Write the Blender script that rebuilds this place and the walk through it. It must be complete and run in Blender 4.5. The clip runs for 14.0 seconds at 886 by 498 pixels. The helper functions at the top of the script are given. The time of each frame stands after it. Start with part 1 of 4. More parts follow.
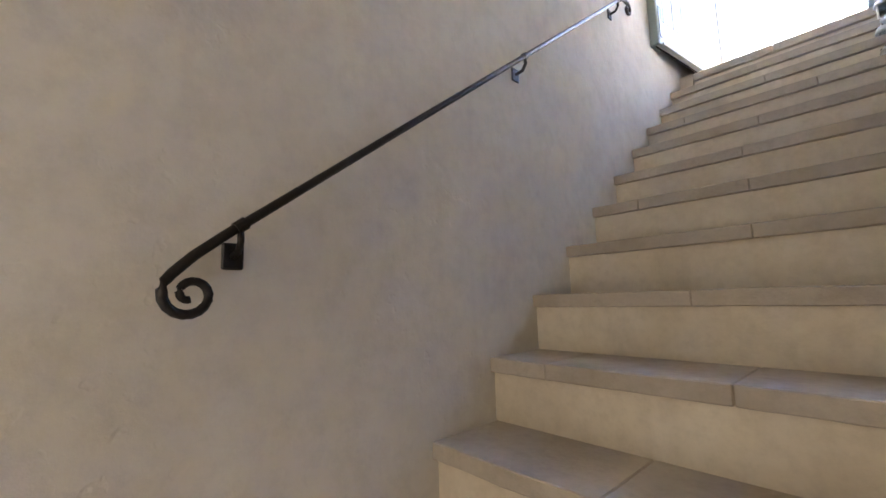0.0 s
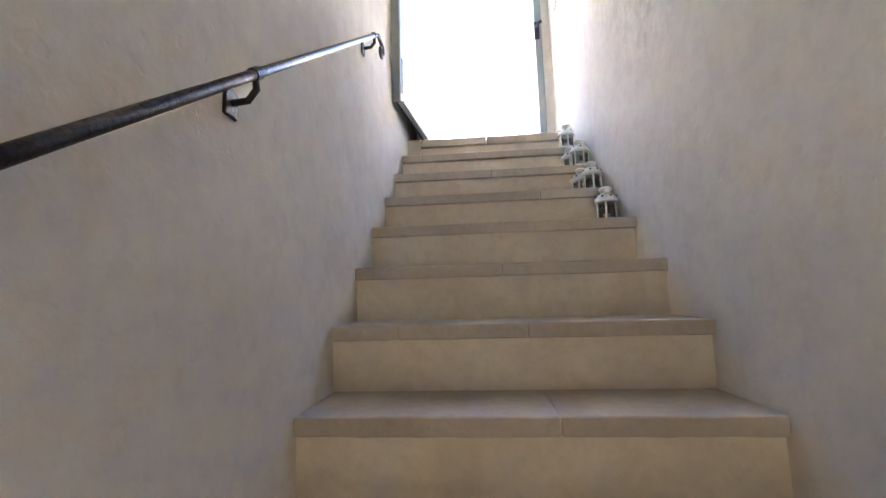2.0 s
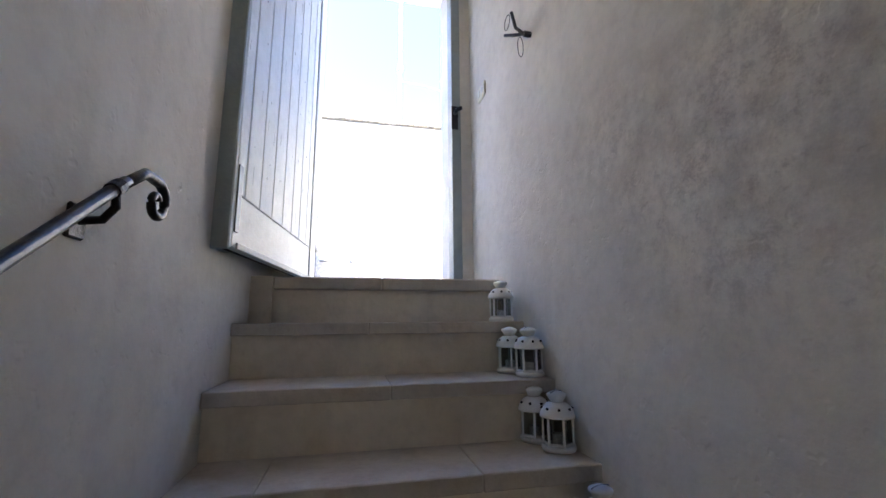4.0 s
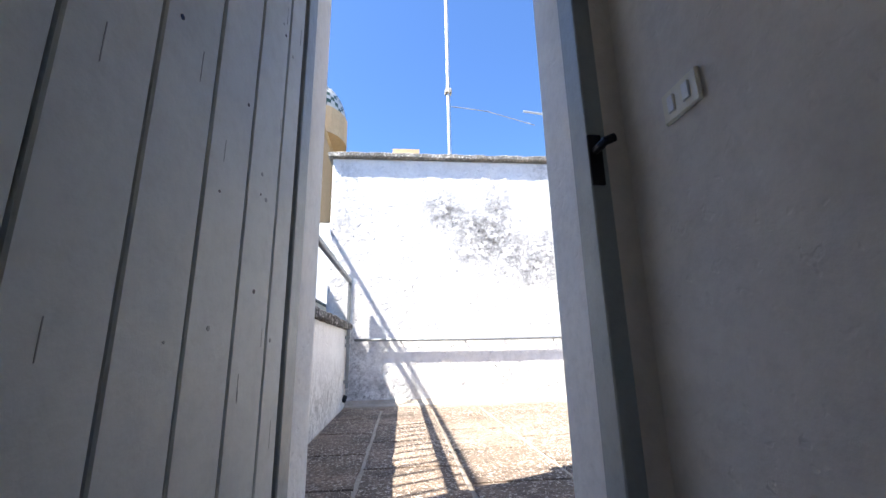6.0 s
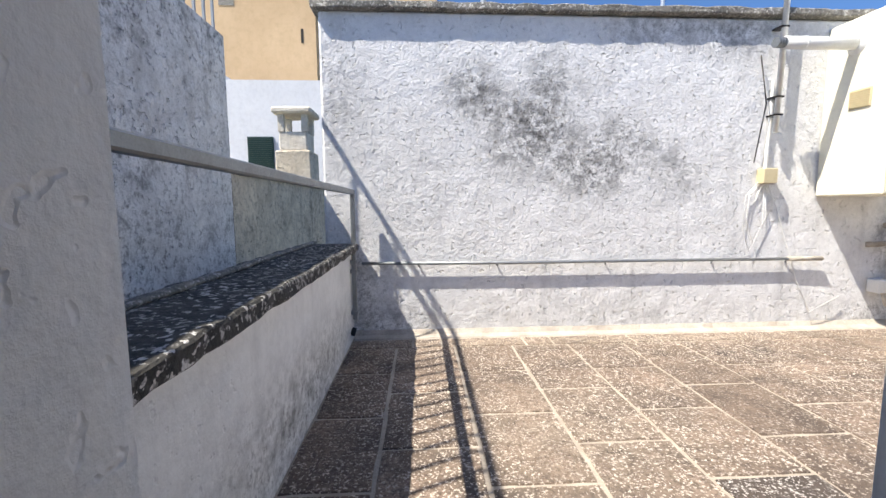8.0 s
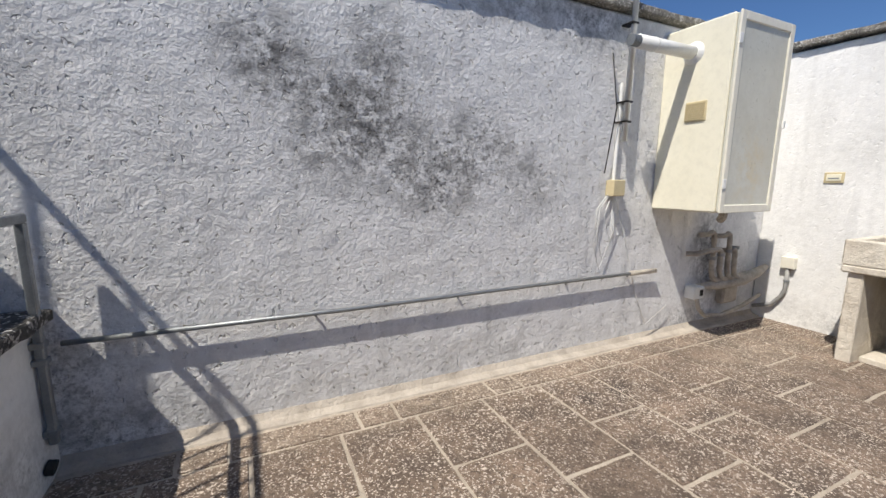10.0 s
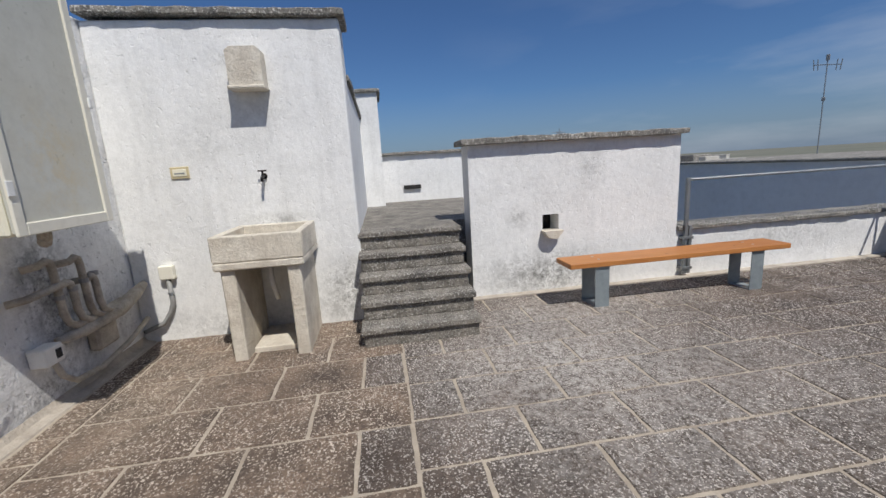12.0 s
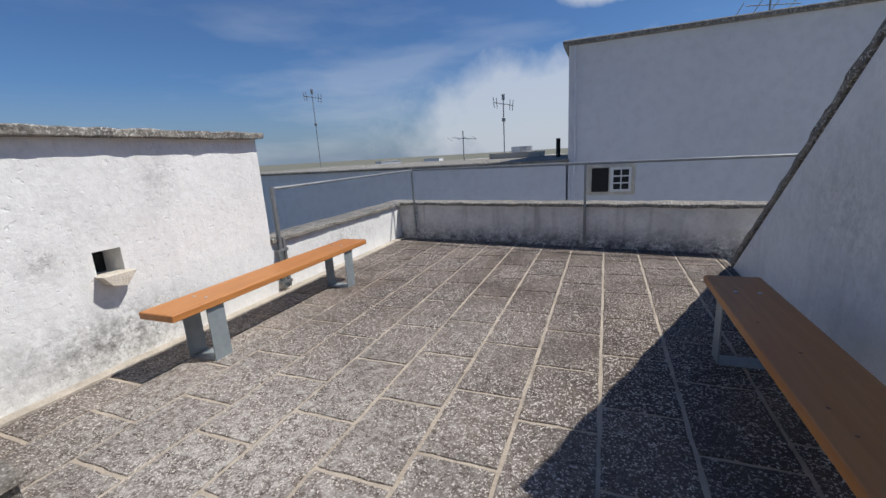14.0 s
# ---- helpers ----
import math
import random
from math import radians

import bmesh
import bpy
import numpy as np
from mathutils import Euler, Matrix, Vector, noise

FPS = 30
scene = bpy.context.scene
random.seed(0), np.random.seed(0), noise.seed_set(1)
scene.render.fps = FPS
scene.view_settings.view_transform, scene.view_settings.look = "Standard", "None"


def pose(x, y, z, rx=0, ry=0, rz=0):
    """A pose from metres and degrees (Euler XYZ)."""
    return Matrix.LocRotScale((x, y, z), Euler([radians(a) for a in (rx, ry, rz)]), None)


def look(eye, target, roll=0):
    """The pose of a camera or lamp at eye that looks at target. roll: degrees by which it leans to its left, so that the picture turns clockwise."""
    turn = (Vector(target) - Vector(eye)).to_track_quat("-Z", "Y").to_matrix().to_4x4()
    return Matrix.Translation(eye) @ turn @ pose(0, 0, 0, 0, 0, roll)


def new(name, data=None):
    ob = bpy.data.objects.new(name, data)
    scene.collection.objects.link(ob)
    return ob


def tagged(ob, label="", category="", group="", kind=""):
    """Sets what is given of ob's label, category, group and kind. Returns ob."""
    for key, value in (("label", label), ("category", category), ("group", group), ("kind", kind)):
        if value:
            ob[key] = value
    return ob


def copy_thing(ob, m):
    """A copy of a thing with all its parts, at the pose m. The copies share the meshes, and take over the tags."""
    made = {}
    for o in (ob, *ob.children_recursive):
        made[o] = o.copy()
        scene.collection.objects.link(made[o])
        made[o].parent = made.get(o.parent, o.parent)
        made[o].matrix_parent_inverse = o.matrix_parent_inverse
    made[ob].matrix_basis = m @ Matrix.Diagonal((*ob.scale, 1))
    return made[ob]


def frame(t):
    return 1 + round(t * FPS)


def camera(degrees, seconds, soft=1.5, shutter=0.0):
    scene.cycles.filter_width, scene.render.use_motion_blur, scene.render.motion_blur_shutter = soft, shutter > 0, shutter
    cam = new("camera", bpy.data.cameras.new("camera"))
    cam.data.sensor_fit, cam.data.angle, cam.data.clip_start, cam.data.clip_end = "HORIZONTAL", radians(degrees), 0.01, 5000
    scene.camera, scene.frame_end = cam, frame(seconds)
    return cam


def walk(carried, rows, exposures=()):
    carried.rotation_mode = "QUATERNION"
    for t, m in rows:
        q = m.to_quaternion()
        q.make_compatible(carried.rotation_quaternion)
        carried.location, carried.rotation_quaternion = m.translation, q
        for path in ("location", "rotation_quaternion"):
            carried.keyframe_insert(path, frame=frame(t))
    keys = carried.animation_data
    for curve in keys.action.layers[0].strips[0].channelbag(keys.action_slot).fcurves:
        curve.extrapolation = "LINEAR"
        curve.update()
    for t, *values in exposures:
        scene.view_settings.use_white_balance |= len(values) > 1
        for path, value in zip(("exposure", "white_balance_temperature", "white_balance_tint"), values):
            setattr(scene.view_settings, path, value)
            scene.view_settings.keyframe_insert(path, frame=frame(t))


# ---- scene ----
cam = camera(94.4, 14.0)
PATH = [
    (0, (0.406, -3.013, -1.497), (-1.051, -1.665, -1.253), -1.6),
    (0.5, (0.253, -2.864, -1.426), (-0.936, -1.286, -1.113), -1.3),
    (1, (0.148, -2.747, -1.304), (-0.791, -1.013, -0.973), -1.3),
    (1.5, (0.005, -2.666, -1.187), (-0.683, -0.817, -0.861), -1.1),
    (2, (-0.021, -2.496, -1.036), (-0.186, -0.517, -0.797), -1.6),
    (2.5, (-0.034, -2.225, -0.864), (0.129, -0.243, -0.65), -1.6),
    (3, (-0.049, -2.043, -0.681), (0.247, -0.076, -0.471), -1.6),
    (3.5, (-0.011, -1.822, -0.489), (0.368, 0.131, -0.287), -1.6),
    (4, (-0.054, -1.645, -0.16), (0.37, 0.278, 0.19), -0.4),
    (4.2, (-0.064, -1.587, -0.087), (0.386, 0.297, 0.413), -1.7),
    (6.3, (0.005, -0.240, 0.642), (0.147, 1.677, 1.086), -0.9),
    (6.5, (0.015, -0.155, 0.687), (0.127, 1.784, 1.032), -0.7),
    (7, (0.013, 0.060, 0.778), (0.090, 2.051, 0.914), -0.8),
    (7.2, (0.000, 0.170, 0.836), (0.066, 2.162, 0.870), -0.7),
    (9.3, (0.01, 1.072, 1.442), (0.481, 2.99, 1.127), 0.4),
    (9.5, (0.068, 1.203, 1.409), (0.634, 3.092, 1.076), 0.5),
    (10, (0.331, 1.567, 1.43), (1.183, 3.346, 1.102), 0.5),
    (10.5, (0.587, 1.79, 1.381), (1.923, 3.191, 0.88), -1.0),
    (11, (0.832, 1.937, 1.393), (2.587, 2.72, 0.838), -2.5),
    (11.5, (1.145, 1.874, 1.411), (3.069, 2.029, 0.888), -3.4),
    (12, (1.424, 1.821, 1.404), (3.366, 1.545, 1.013), -3.5),
    (12.5, (1.622, 1.896, 1.382), (3.487, 1.274, 1.014), -3.8),
    (13, (1.871, 1.973, 1.371), (3.456, 0.815, 0.982), -3.9),
    (13.2, (1.954, 1.934, 1.374), (3.387, 0.598, 0.973), -3.5),
    (13.5, (2.118, 1.855, 1.382), (3.303, 0.299, 0.965), -3.2),
    (13.6, (2.176, 1.879, 1.373), (3.25, 0.244, 0.956), -3.3),
    (14, (2.338, 1.79, 1.358), (3.065, -0.018, 0.907), -3.4),
]

EXPOSURES = [(0, 6.2, 7400, 10), (1.0, 6.1, 7700, 10), (2.0, 6.1, 7700, 10), (3.0, 5.6, 7500, 10), (3.6, 5.0, 7200, 10), (4.0, 4.25, 6900, 10), (4.2, 3.85, 6800, 10),
             (6.3, 1.8, 6600, 10), (7.2, 1.35, 6700, 10), (9.3, 0.4, 6700, 10), (10.5, -0.05, 6600, 10), (12, -0.3, 6400, 10), (13.5, -0.25, 6400, 10), (14, -0.1, 6400, 10)]
walk(cam, [(t, look(eye, aim, roll)) for t, eye, aim, roll in PATH], EXPOSURES)

# ---- sky and sun ----
SUN = Vector((0.6, 0.25, -1.0)).normalized()
sun = new("sun", bpy.data.lights.new("sun", "SUN"))
sun.data.energy, sun.data.angle, sun.data.color = 5.0, radians(0.53), (1.0, 0.95, 0.88)
sun.matrix_world = look((0, 0, 30), Vector((0, 0, 30)) + SUN)
world = bpy.data.worlds.new("world")
scene.world = world
world.use_nodes = True
wn, wl = world.node_tree.nodes, world.node_tree.links
sky = wn.new("ShaderNodeTexSky")
sky.sky_type, sky.sun_disc = "NISHITA", False
sky.sun_elevation = math.asin(-SUN.z)
sky.sun_rotation = math.atan2(-SUN.x, -SUN.y)
sky.air_density, sky.dust_density, sky.ozone_density = 1.0, 0.6, 3.0
wc = wn.new("ShaderNodeTexCoord")
wmap = wn.new("ShaderNodeMapping")
wmap.inputs["Scale"].default_value = (1.6, 1.6, 7.0)
wmap.inputs["Location"].default_value = (0.35, 0.2, 0.1)
cloud = wn.new("ShaderNodeTexNoise")
cloud.inputs["Scale"].default_value, cloud.inputs["Detail"].default_value, cloud.inputs["Roughness"].default_value = 1.5, 7, 0.52
ramp = wn.new("ShaderNodeValToRGB")
ramp.color_ramp.elements[0].position, ramp.color_ramp.elements[1].position = 0.47, 0.66
sep = wn.new("ShaderNodeSeparateXYZ")
low = wn.new("ShaderNodeMapRange")
low.inputs[1].default_value, low.inputs[2].default_value, low.inputs[3].default_value, low.inputs[4].default_value = 0.14, 0.42, 0.9, 0.0
south = wn.new("ShaderNodeMapRange")
south.inputs[1].default_value, south.inputs[2].default_value, south.inputs[3].default_value, south.inputs[4].default_value = -0.15, -0.75, 0.0, 1.0


def wmath(kind, a, c):
    x = wn.new("ShaderNodeMath")
    x.operation = kind
    for k, v in ((0, a), (1, c)):
        if isinstance(v, bpy.types.NodeSocket):
            wl.new(v, x.inputs[k])
        else:
            x.inputs[k].default_value = v
    return x.outputs[0]


def bank(at, size):
    """How far inside a cloud bank a direction of the sky lies, 1 at its heart."""
    mp = wn.new("ShaderNodeMapping")
    mp.vector_type = "TEXTURE"
    mp.inputs["Location"].default_value, mp.inputs["Scale"].default_value = at, size
    wl.new(wc.outputs["Generated"], mp.inputs[0])
    ln = wn.new("ShaderNodeVectorMath")
    ln.operation = "LENGTH"
    wl.new(mp.outputs[0], ln.inputs[0])
    return wmath("SUBTRACT", 1.0, ln.outputs[1])


wmix = wn.new("ShaderNodeMix")
wmix.data_type = "RGBA"
wmix.inputs["B"].default_value = (10.5, 11.0, 11.8, 1)
wl.new(wc.outputs["Generated"], wmap.inputs[0])
wl.new(wmap.outputs[0], cloud.inputs[0])
wl.new(cloud.outputs[0], ramp.inputs[0])
wl.new(wc.outputs["Generated"], sep.inputs[0])
wl.new(sep.outputs[2], low.inputs[0])
wl.new(sep.outputs[1], south.inputs[0])
puff = wn.new("ShaderNodeTexNoise")
puff.inputs["Scale"].default_value, puff.inputs["Detail"].default_value, puff.inputs["Roughness"].default_value = 9.0, 8, 0.55
wl.new(wc.outputs["Generated"], puff.inputs[0])
billow = wmath("MULTIPLY", wmath("SUBTRACT", puff.outputs[0], 0.5), 0.9)
heap = None
for at, size, dense in (((0.08, -0.985, 0.07), (0.46, 0.7, 0.16), 0.62), ((0.0, -0.95, 0.305), (0.13, 0.5, 0.045), 0.85), ((-0.42, -0.86, 0.33), (0.14, 0.5, 0.05), 0.9)):
    soft = wn.new("ShaderNodeMapRange")
    soft.inputs[1].default_value, soft.inputs[2].default_value, soft.inputs[4].default_value = 0.05, 0.42, dense
    wl.new(wmath("ADD", bank(at, size), billow), soft.inputs[0])
    heap = soft.outputs[0] if heap is None else wmath("MAXIMUM", heap, soft.outputs[0])
wisp = wmath("MULTIPLY", wmath("MULTIPLY", ramp.outputs[0], low.outputs[0]), wmath("MULTIPLY", south.outputs[0], 0.3))
wl.new(wmath("MAXIMUM", heap, wisp), wmix.inputs["Factor"])
tint = wn.new("ShaderNodeMix")
tint.data_type, tint.blend_type = "RGBA", "MULTIPLY"
tint.inputs["Factor"].default_value = 1.0
tint.inputs["B"].default_value = (0.70, 0.97, 1.33, 1)
haze = wn.new("ShaderNodeMapRange")
haze.inputs[1].default_value, haze.inputs[2].default_value, haze.inputs[3].default_value, haze.inputs[4].default_value = -0.02, 0.16, 0.85, 0.0
hmix = wn.new("ShaderNodeMix")
hmix.data_type = "RGBA"
hmix.inputs["B"].default_value = (3.6, 4.6, 6.2, 1)
wl.new(sky.outputs[0], tint.inputs["A"])
wl.new(sep.outputs[2], haze.inputs[0])
wl.new(haze.outputs[0], hmix.inputs["Factor"])
wl.new(tint.outputs["Result"], hmix.inputs["A"])
wl.new(hmix.outputs["Result"], wmix.inputs["A"])
wl.new(wmix.outputs["Result"], wn["Background"].inputs[0])
wn["Background"].inputs[1].default_value = 0.068


# daylight from the lit room at the stair foot, entering through its doorway
room = new("room_daylight", bpy.data.lights.new("room_daylight", "AREA"))
room.data.shape, room.data.size, room.data.size_y, room.data.energy, room.data.color = "RECTANGLE", 0.9, 2.0, 0.20, (1.0, 0.92, 0.83)
room.matrix_world = look((0.08, -4.95, -1.55), (0.0, -2.0, -1.2))


# ---- materials ----
def mat(name, base, second=None, scale=6.0, rough=0.8, bump=0.15, bump_scale=40.0, metal=0.0, stains=(), stain_colour=(0.12, 0.115, 0.11),
        stain_scale=7.0, speck=None, speck_scale=90.0, speck_amount=0.5, vary=0.0, base_dirt=0.0, gloss_vary=0.1, pits=0.0, drips=0.0, mottle=0.0):
    """Procedural surface: two tones, fine grain, optional stains around given places, specks and drips."""
    m = bpy.data.materials.new(name)
    m.use_nodes = True
    n, l = m.node_tree.nodes, m.node_tree.links
    b = n["Principled BSDF"]
    b.inputs["Metallic"].default_value = metal
    tc = n.new("ShaderNodeTexCoord")
    geo = n.new("ShaderNodeNewGeometry")
    where = geo.outputs["Position"]

    def tex(sc, detail=6, ro=0.6, off=0.0):
        t = n.new("ShaderNodeTexNoise")
        t.inputs["Scale"].default_value, t.inputs["Detail"].default_value, t.inputs["Roughness"].default_value = sc, detail, ro
        t.inputs["Distortion"].default_value = off
        l.new(where, t.inputs["Vector"])
        return t.outputs[0]

    def rng(v, a, c, d=0.0, e=1.0):
        r = n.new("ShaderNodeMapRange")
        r.inputs[1].default_value, r.inputs[2].default_value, r.inputs[3].default_value, r.inputs[4].default_value = a, c, d, e
        l.new(v, r.inputs[0])
        return r.outputs[0]

    def mix(f, a, c):
        x = n.new("ShaderNodeMix")
        x.data_type = "RGBA"
        for v, k in ((f, "Factor"), (a, "A"), (c, "B")):
            if isinstance(v, bpy.types.NodeSocket):
                l.new(v, x.inputs[k])
            elif k == "Factor":
                x.inputs[k].default_value = v
            else:
                x.inputs[k].default_value = (*v, 1)
        return x.outputs["Result"]

    def op(kind, a, c):
        x = n.new("ShaderNodeMath")
        x.operation = kind
        for k, v in ((0, a), (1, c)):
            if isinstance(v, bpy.types.NodeSocket):
                l.new(v, x.inputs[k])
            else:
                x.inputs[k].default_value = v
        return x.outputs[0]

    second = second or tuple(c * 0.8 for c in base)
    col = mix(rng(tex(scale), 0.35, 0.68), base, second)
    grain = tex(scale * 9, 4, 0.7)
    col = mix(rng(grain, 0.45, 0.8, 0, 0.35), col, tuple(c * 0.7 for c in second))
    if vary:
        oi = n.new("ShaderNodeObjectInfo")
        col = mix(op("MULTIPLY", oi.outputs["Random"], vary), col, tuple(c * 0.42 for c in base))
    if speck:
        v = tex(speck_scale, 2, 0.5)
        patchy = rng(tex(1.3, 4), 0.35, 0.62)
        amt = op("MULTIPLY", rng(v, 0.58, 0.61), op("MULTIPLY", op("ADD", patchy, 0.35), speck_amount))
        col = mix(amt, col, speck)
        col = mix(op("MULTIPLY", rng(tex(speck_scale * 0.45, 3, 0.6), 0.60, 0.66), op("MULTIPLY", patchy, speck_amount * 0.8)), col, speck)
        dark = rng(tex(speck_scale * 0.6, 3, 0.6), 0.54, 0.62, 0, 0.75)
        col = mix(dark, col, tuple(c * 0.35 for c in base))
    if drips:
        mp = n.new("ShaderNodeMapping")
        mp.inputs["Scale"].default_value = (5, 5, 0.45)
        l.new(where, mp.inputs[0])
        t = n.new("ShaderNodeTexNoise")
        t.inputs["Scale"].default_value, t.inputs["Detail"].default_value = 1.6, 5
        l.new(mp.outputs[0], t.inputs["Vector"])
        col = mix(rng(t.outputs[0], 0.56, 0.78, 0, drips), col, stain_colour)
    if mottle:
        spots = op("MULTIPLY", op("MAXIMUM", rng(tex(16, 8, 0.8), 0.50, 0.62), rng(tex(4.5, 9, 0.8), 0.52, 0.62)), rng(tex(0.9, 5, 0.6), 0.38, 0.66, 0.25, 1.0))
        col = mix(op("MULTIPLY", spots, mottle), col, stain_colour)
    for (px, py, pz), (rx, ry, rz), power in stains:
        mp = n.new("ShaderNodeMapping")
        mp.vector_type = "TEXTURE"
        mp.inputs["Location"].default_value = (px, py, pz)
        mp.inputs["Scale"].default_value = (rx, ry, rz)
        l.new(where, mp.inputs[0])
        ln = n.new("ShaderNodeVectorMath")
        ln.operation = "LENGTH"
        l.new(mp.outputs[0], ln.inputs[0])
        fall = rng(ln.outputs[1], 0.15, 1.0, 1.0, 0.0)
        speckle = op("MAXIMUM", rng(tex(stain_scale * 4, 8, 0.85), 0.46, 0.62), rng(tex(stain_scale, 9, 0.8), 0.42, 0.62, 0, 0.9))
        col = mix(op("MULTIPLY", op("MULTIPLY", fall, speckle), power), col, stain_colour)
    l.new(col, b.inputs["Base Color"])
    l.new(rng(grain, 0.3, 0.7, max(0.03, rough - gloss_vary), min(1, rough + gloss_vary)), b.inputs["Roughness"])
    h = op("ADD", op("MULTIPLY", tex(bump_scale, 5, 0.65), 1.0), op("MULTIPLY", tex(bump_scale * 0.18, 5, 0.6), 2.2))
    if pits:
        vo = n.new("ShaderNodeTexNoise")
        vo.inputs["Scale"].default_value, vo.inputs["Detail"].default_value, vo.inputs["Distortion"].default_value = 24, 2, 0.0
        l.new(where, vo.inputs["Vector"])
        h = op("SUBTRACT", h, op("MULTIPLY", rng(vo.outputs[0], 0.64, 0.70), pits))
    bp = n.new("ShaderNodeBump")
    bp.inputs["Strength"].default_value, bp.inputs["Distance"].default_value = min(1.0, bump * 2), 0.012
    l.new(h, bp.inputs["Height"])
    l.new(bp.outputs[0], b.inputs["Normal"])
    return m


DARK = (0.10, 0.10, 0.10)
M_LIME = mat("stair_plaster", (0.78, 0.745, 0.685), (0.66, 0.62, 0.56), 1.6, 0.9, 0.10, 20, drips=0.16, mottle=0.10, stain_colour=(0.30, 0.265, 0.255), pits=0.7,
             stains=[((0.62, -1.05, 0.10), (0.4, 0.46, 0.44), 0.6), ((0.62, -1.35, 0.28), (0.4, 0.5, 0.35), 0.5), ((0.62, -0.75, 0.35), (0.4, 0.45, 0.35), 0.4)], stain_scale=5)
M_TREAD = mat("tread_stone", (0.55, 0.49, 0.42), (0.43, 0.37, 0.31), 4, 0.7, 0.10, 50, vary=0.15)
M_RISER = mat("riser_plaster", (0.76, 0.69, 0.58), (0.64, 0.56, 0.45), 3, 0.85, 0.08, 40, drips=0.22, mottle=0.12, stain_colour=(0.34, 0.27, 0.19))
# mould patches higher up and behind the pipes; low rows darken the foot
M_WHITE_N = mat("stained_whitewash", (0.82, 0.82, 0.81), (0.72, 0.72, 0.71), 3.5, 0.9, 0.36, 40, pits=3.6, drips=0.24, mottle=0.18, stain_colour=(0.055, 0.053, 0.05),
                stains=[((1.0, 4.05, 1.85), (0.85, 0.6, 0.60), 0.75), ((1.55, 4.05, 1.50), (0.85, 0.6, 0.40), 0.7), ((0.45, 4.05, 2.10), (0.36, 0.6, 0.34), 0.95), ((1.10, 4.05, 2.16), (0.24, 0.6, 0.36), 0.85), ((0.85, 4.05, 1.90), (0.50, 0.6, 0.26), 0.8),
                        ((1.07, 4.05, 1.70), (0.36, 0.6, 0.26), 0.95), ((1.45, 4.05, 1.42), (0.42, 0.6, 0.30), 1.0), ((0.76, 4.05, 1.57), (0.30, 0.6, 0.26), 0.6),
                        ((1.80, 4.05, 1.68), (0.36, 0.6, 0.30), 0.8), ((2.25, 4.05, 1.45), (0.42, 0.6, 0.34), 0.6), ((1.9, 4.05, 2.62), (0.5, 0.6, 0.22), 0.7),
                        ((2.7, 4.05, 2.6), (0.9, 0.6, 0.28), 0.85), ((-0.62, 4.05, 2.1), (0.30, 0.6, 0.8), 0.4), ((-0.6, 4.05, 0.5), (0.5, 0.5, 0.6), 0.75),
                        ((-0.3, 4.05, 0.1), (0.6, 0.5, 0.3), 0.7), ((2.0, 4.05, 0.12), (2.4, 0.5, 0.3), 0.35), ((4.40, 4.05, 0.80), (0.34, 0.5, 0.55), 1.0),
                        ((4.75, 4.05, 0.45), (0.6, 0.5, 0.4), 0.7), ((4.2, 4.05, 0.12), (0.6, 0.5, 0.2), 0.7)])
M_WHITE = mat("whitewash", (0.83, 0.83, 0.81), (0.75, 0.75, 0.73), 2.2, 0.9, 0.18, 30, pits=0.9, drips=0.16, mottle=0.10, stain_colour=(0.15, 0.145, 0.13),
              stains=[((5.3, 2.2, 0.28), (0.5, 0.34, 0.45), 1.0), ((5.3, 2.75, 1.02), (0.3, 0.4, 0.10), 0.7), ((5.55, 0.42, 0.83), (0.3, 0.16, 0.14), 0.7), ((5.55, 0.2, 1.1), (0.3, 0.7, 0.35), 0.22), ((5.3, 3.3, 1.75), (0.3, 0.4, 0.3), 0.25), ((5.3, 3.0, 2.4), (0.3, 0.3, 0.12), 0.35), ((5.3, 3.2, 0.1), (0.5, 1.0, 0.25), 0.5), ((5.55, 0.1, 0.2), (0.5, 1.0, 0.36), 1.0),
                      ((5.55, -0.4, 1.3), (0.5, 0.25, 0.35), 0.45), ((5.55, -2.9, 0.4), (0.3, 1.3, 0.3), 0.5), ((-0.58, 2.6, 0.15), (0.3, 2.0, 0.42), 1.0),
                      ((1.03, -1.2, 0.9), (0.3, 1.0, 0.6), 0.35), ((5.3, 2.8, 1.95), (0.5, 0.5, 0.35), 0.25)])
# dark streaks all over, and both rows darken the foot
M_PARAPET = mat("dark_foot_parapet_whitewash", (0.78, 0.78, 0.77), (0.62, 0.62, 0.61), 3, 0.9, 0.2, 30, drips=0.4, mottle=0.25, stain_colour=(0.06, 0.06, 0.055),
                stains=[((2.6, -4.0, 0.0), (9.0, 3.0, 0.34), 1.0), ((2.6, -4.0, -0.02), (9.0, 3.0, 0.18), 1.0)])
M_COPING = mat("lichen_coping", (0.30, 0.28, 0.24), (0.13, 0.125, 0.115), 9, 0.95, 0.6, 60, speck=(0.62, 0.60, 0.55), speck_scale=55, speck_amount=0.8)
M_COPING_DARK = mat("black_lichen_coping", (0.085, 0.08, 0.07), (0.03, 0.029, 0.027), 9, 0.95, 0.8, 60, speck=(0.62, 0.60, 0.57), speck_scale=42, speck_amount=0.75)
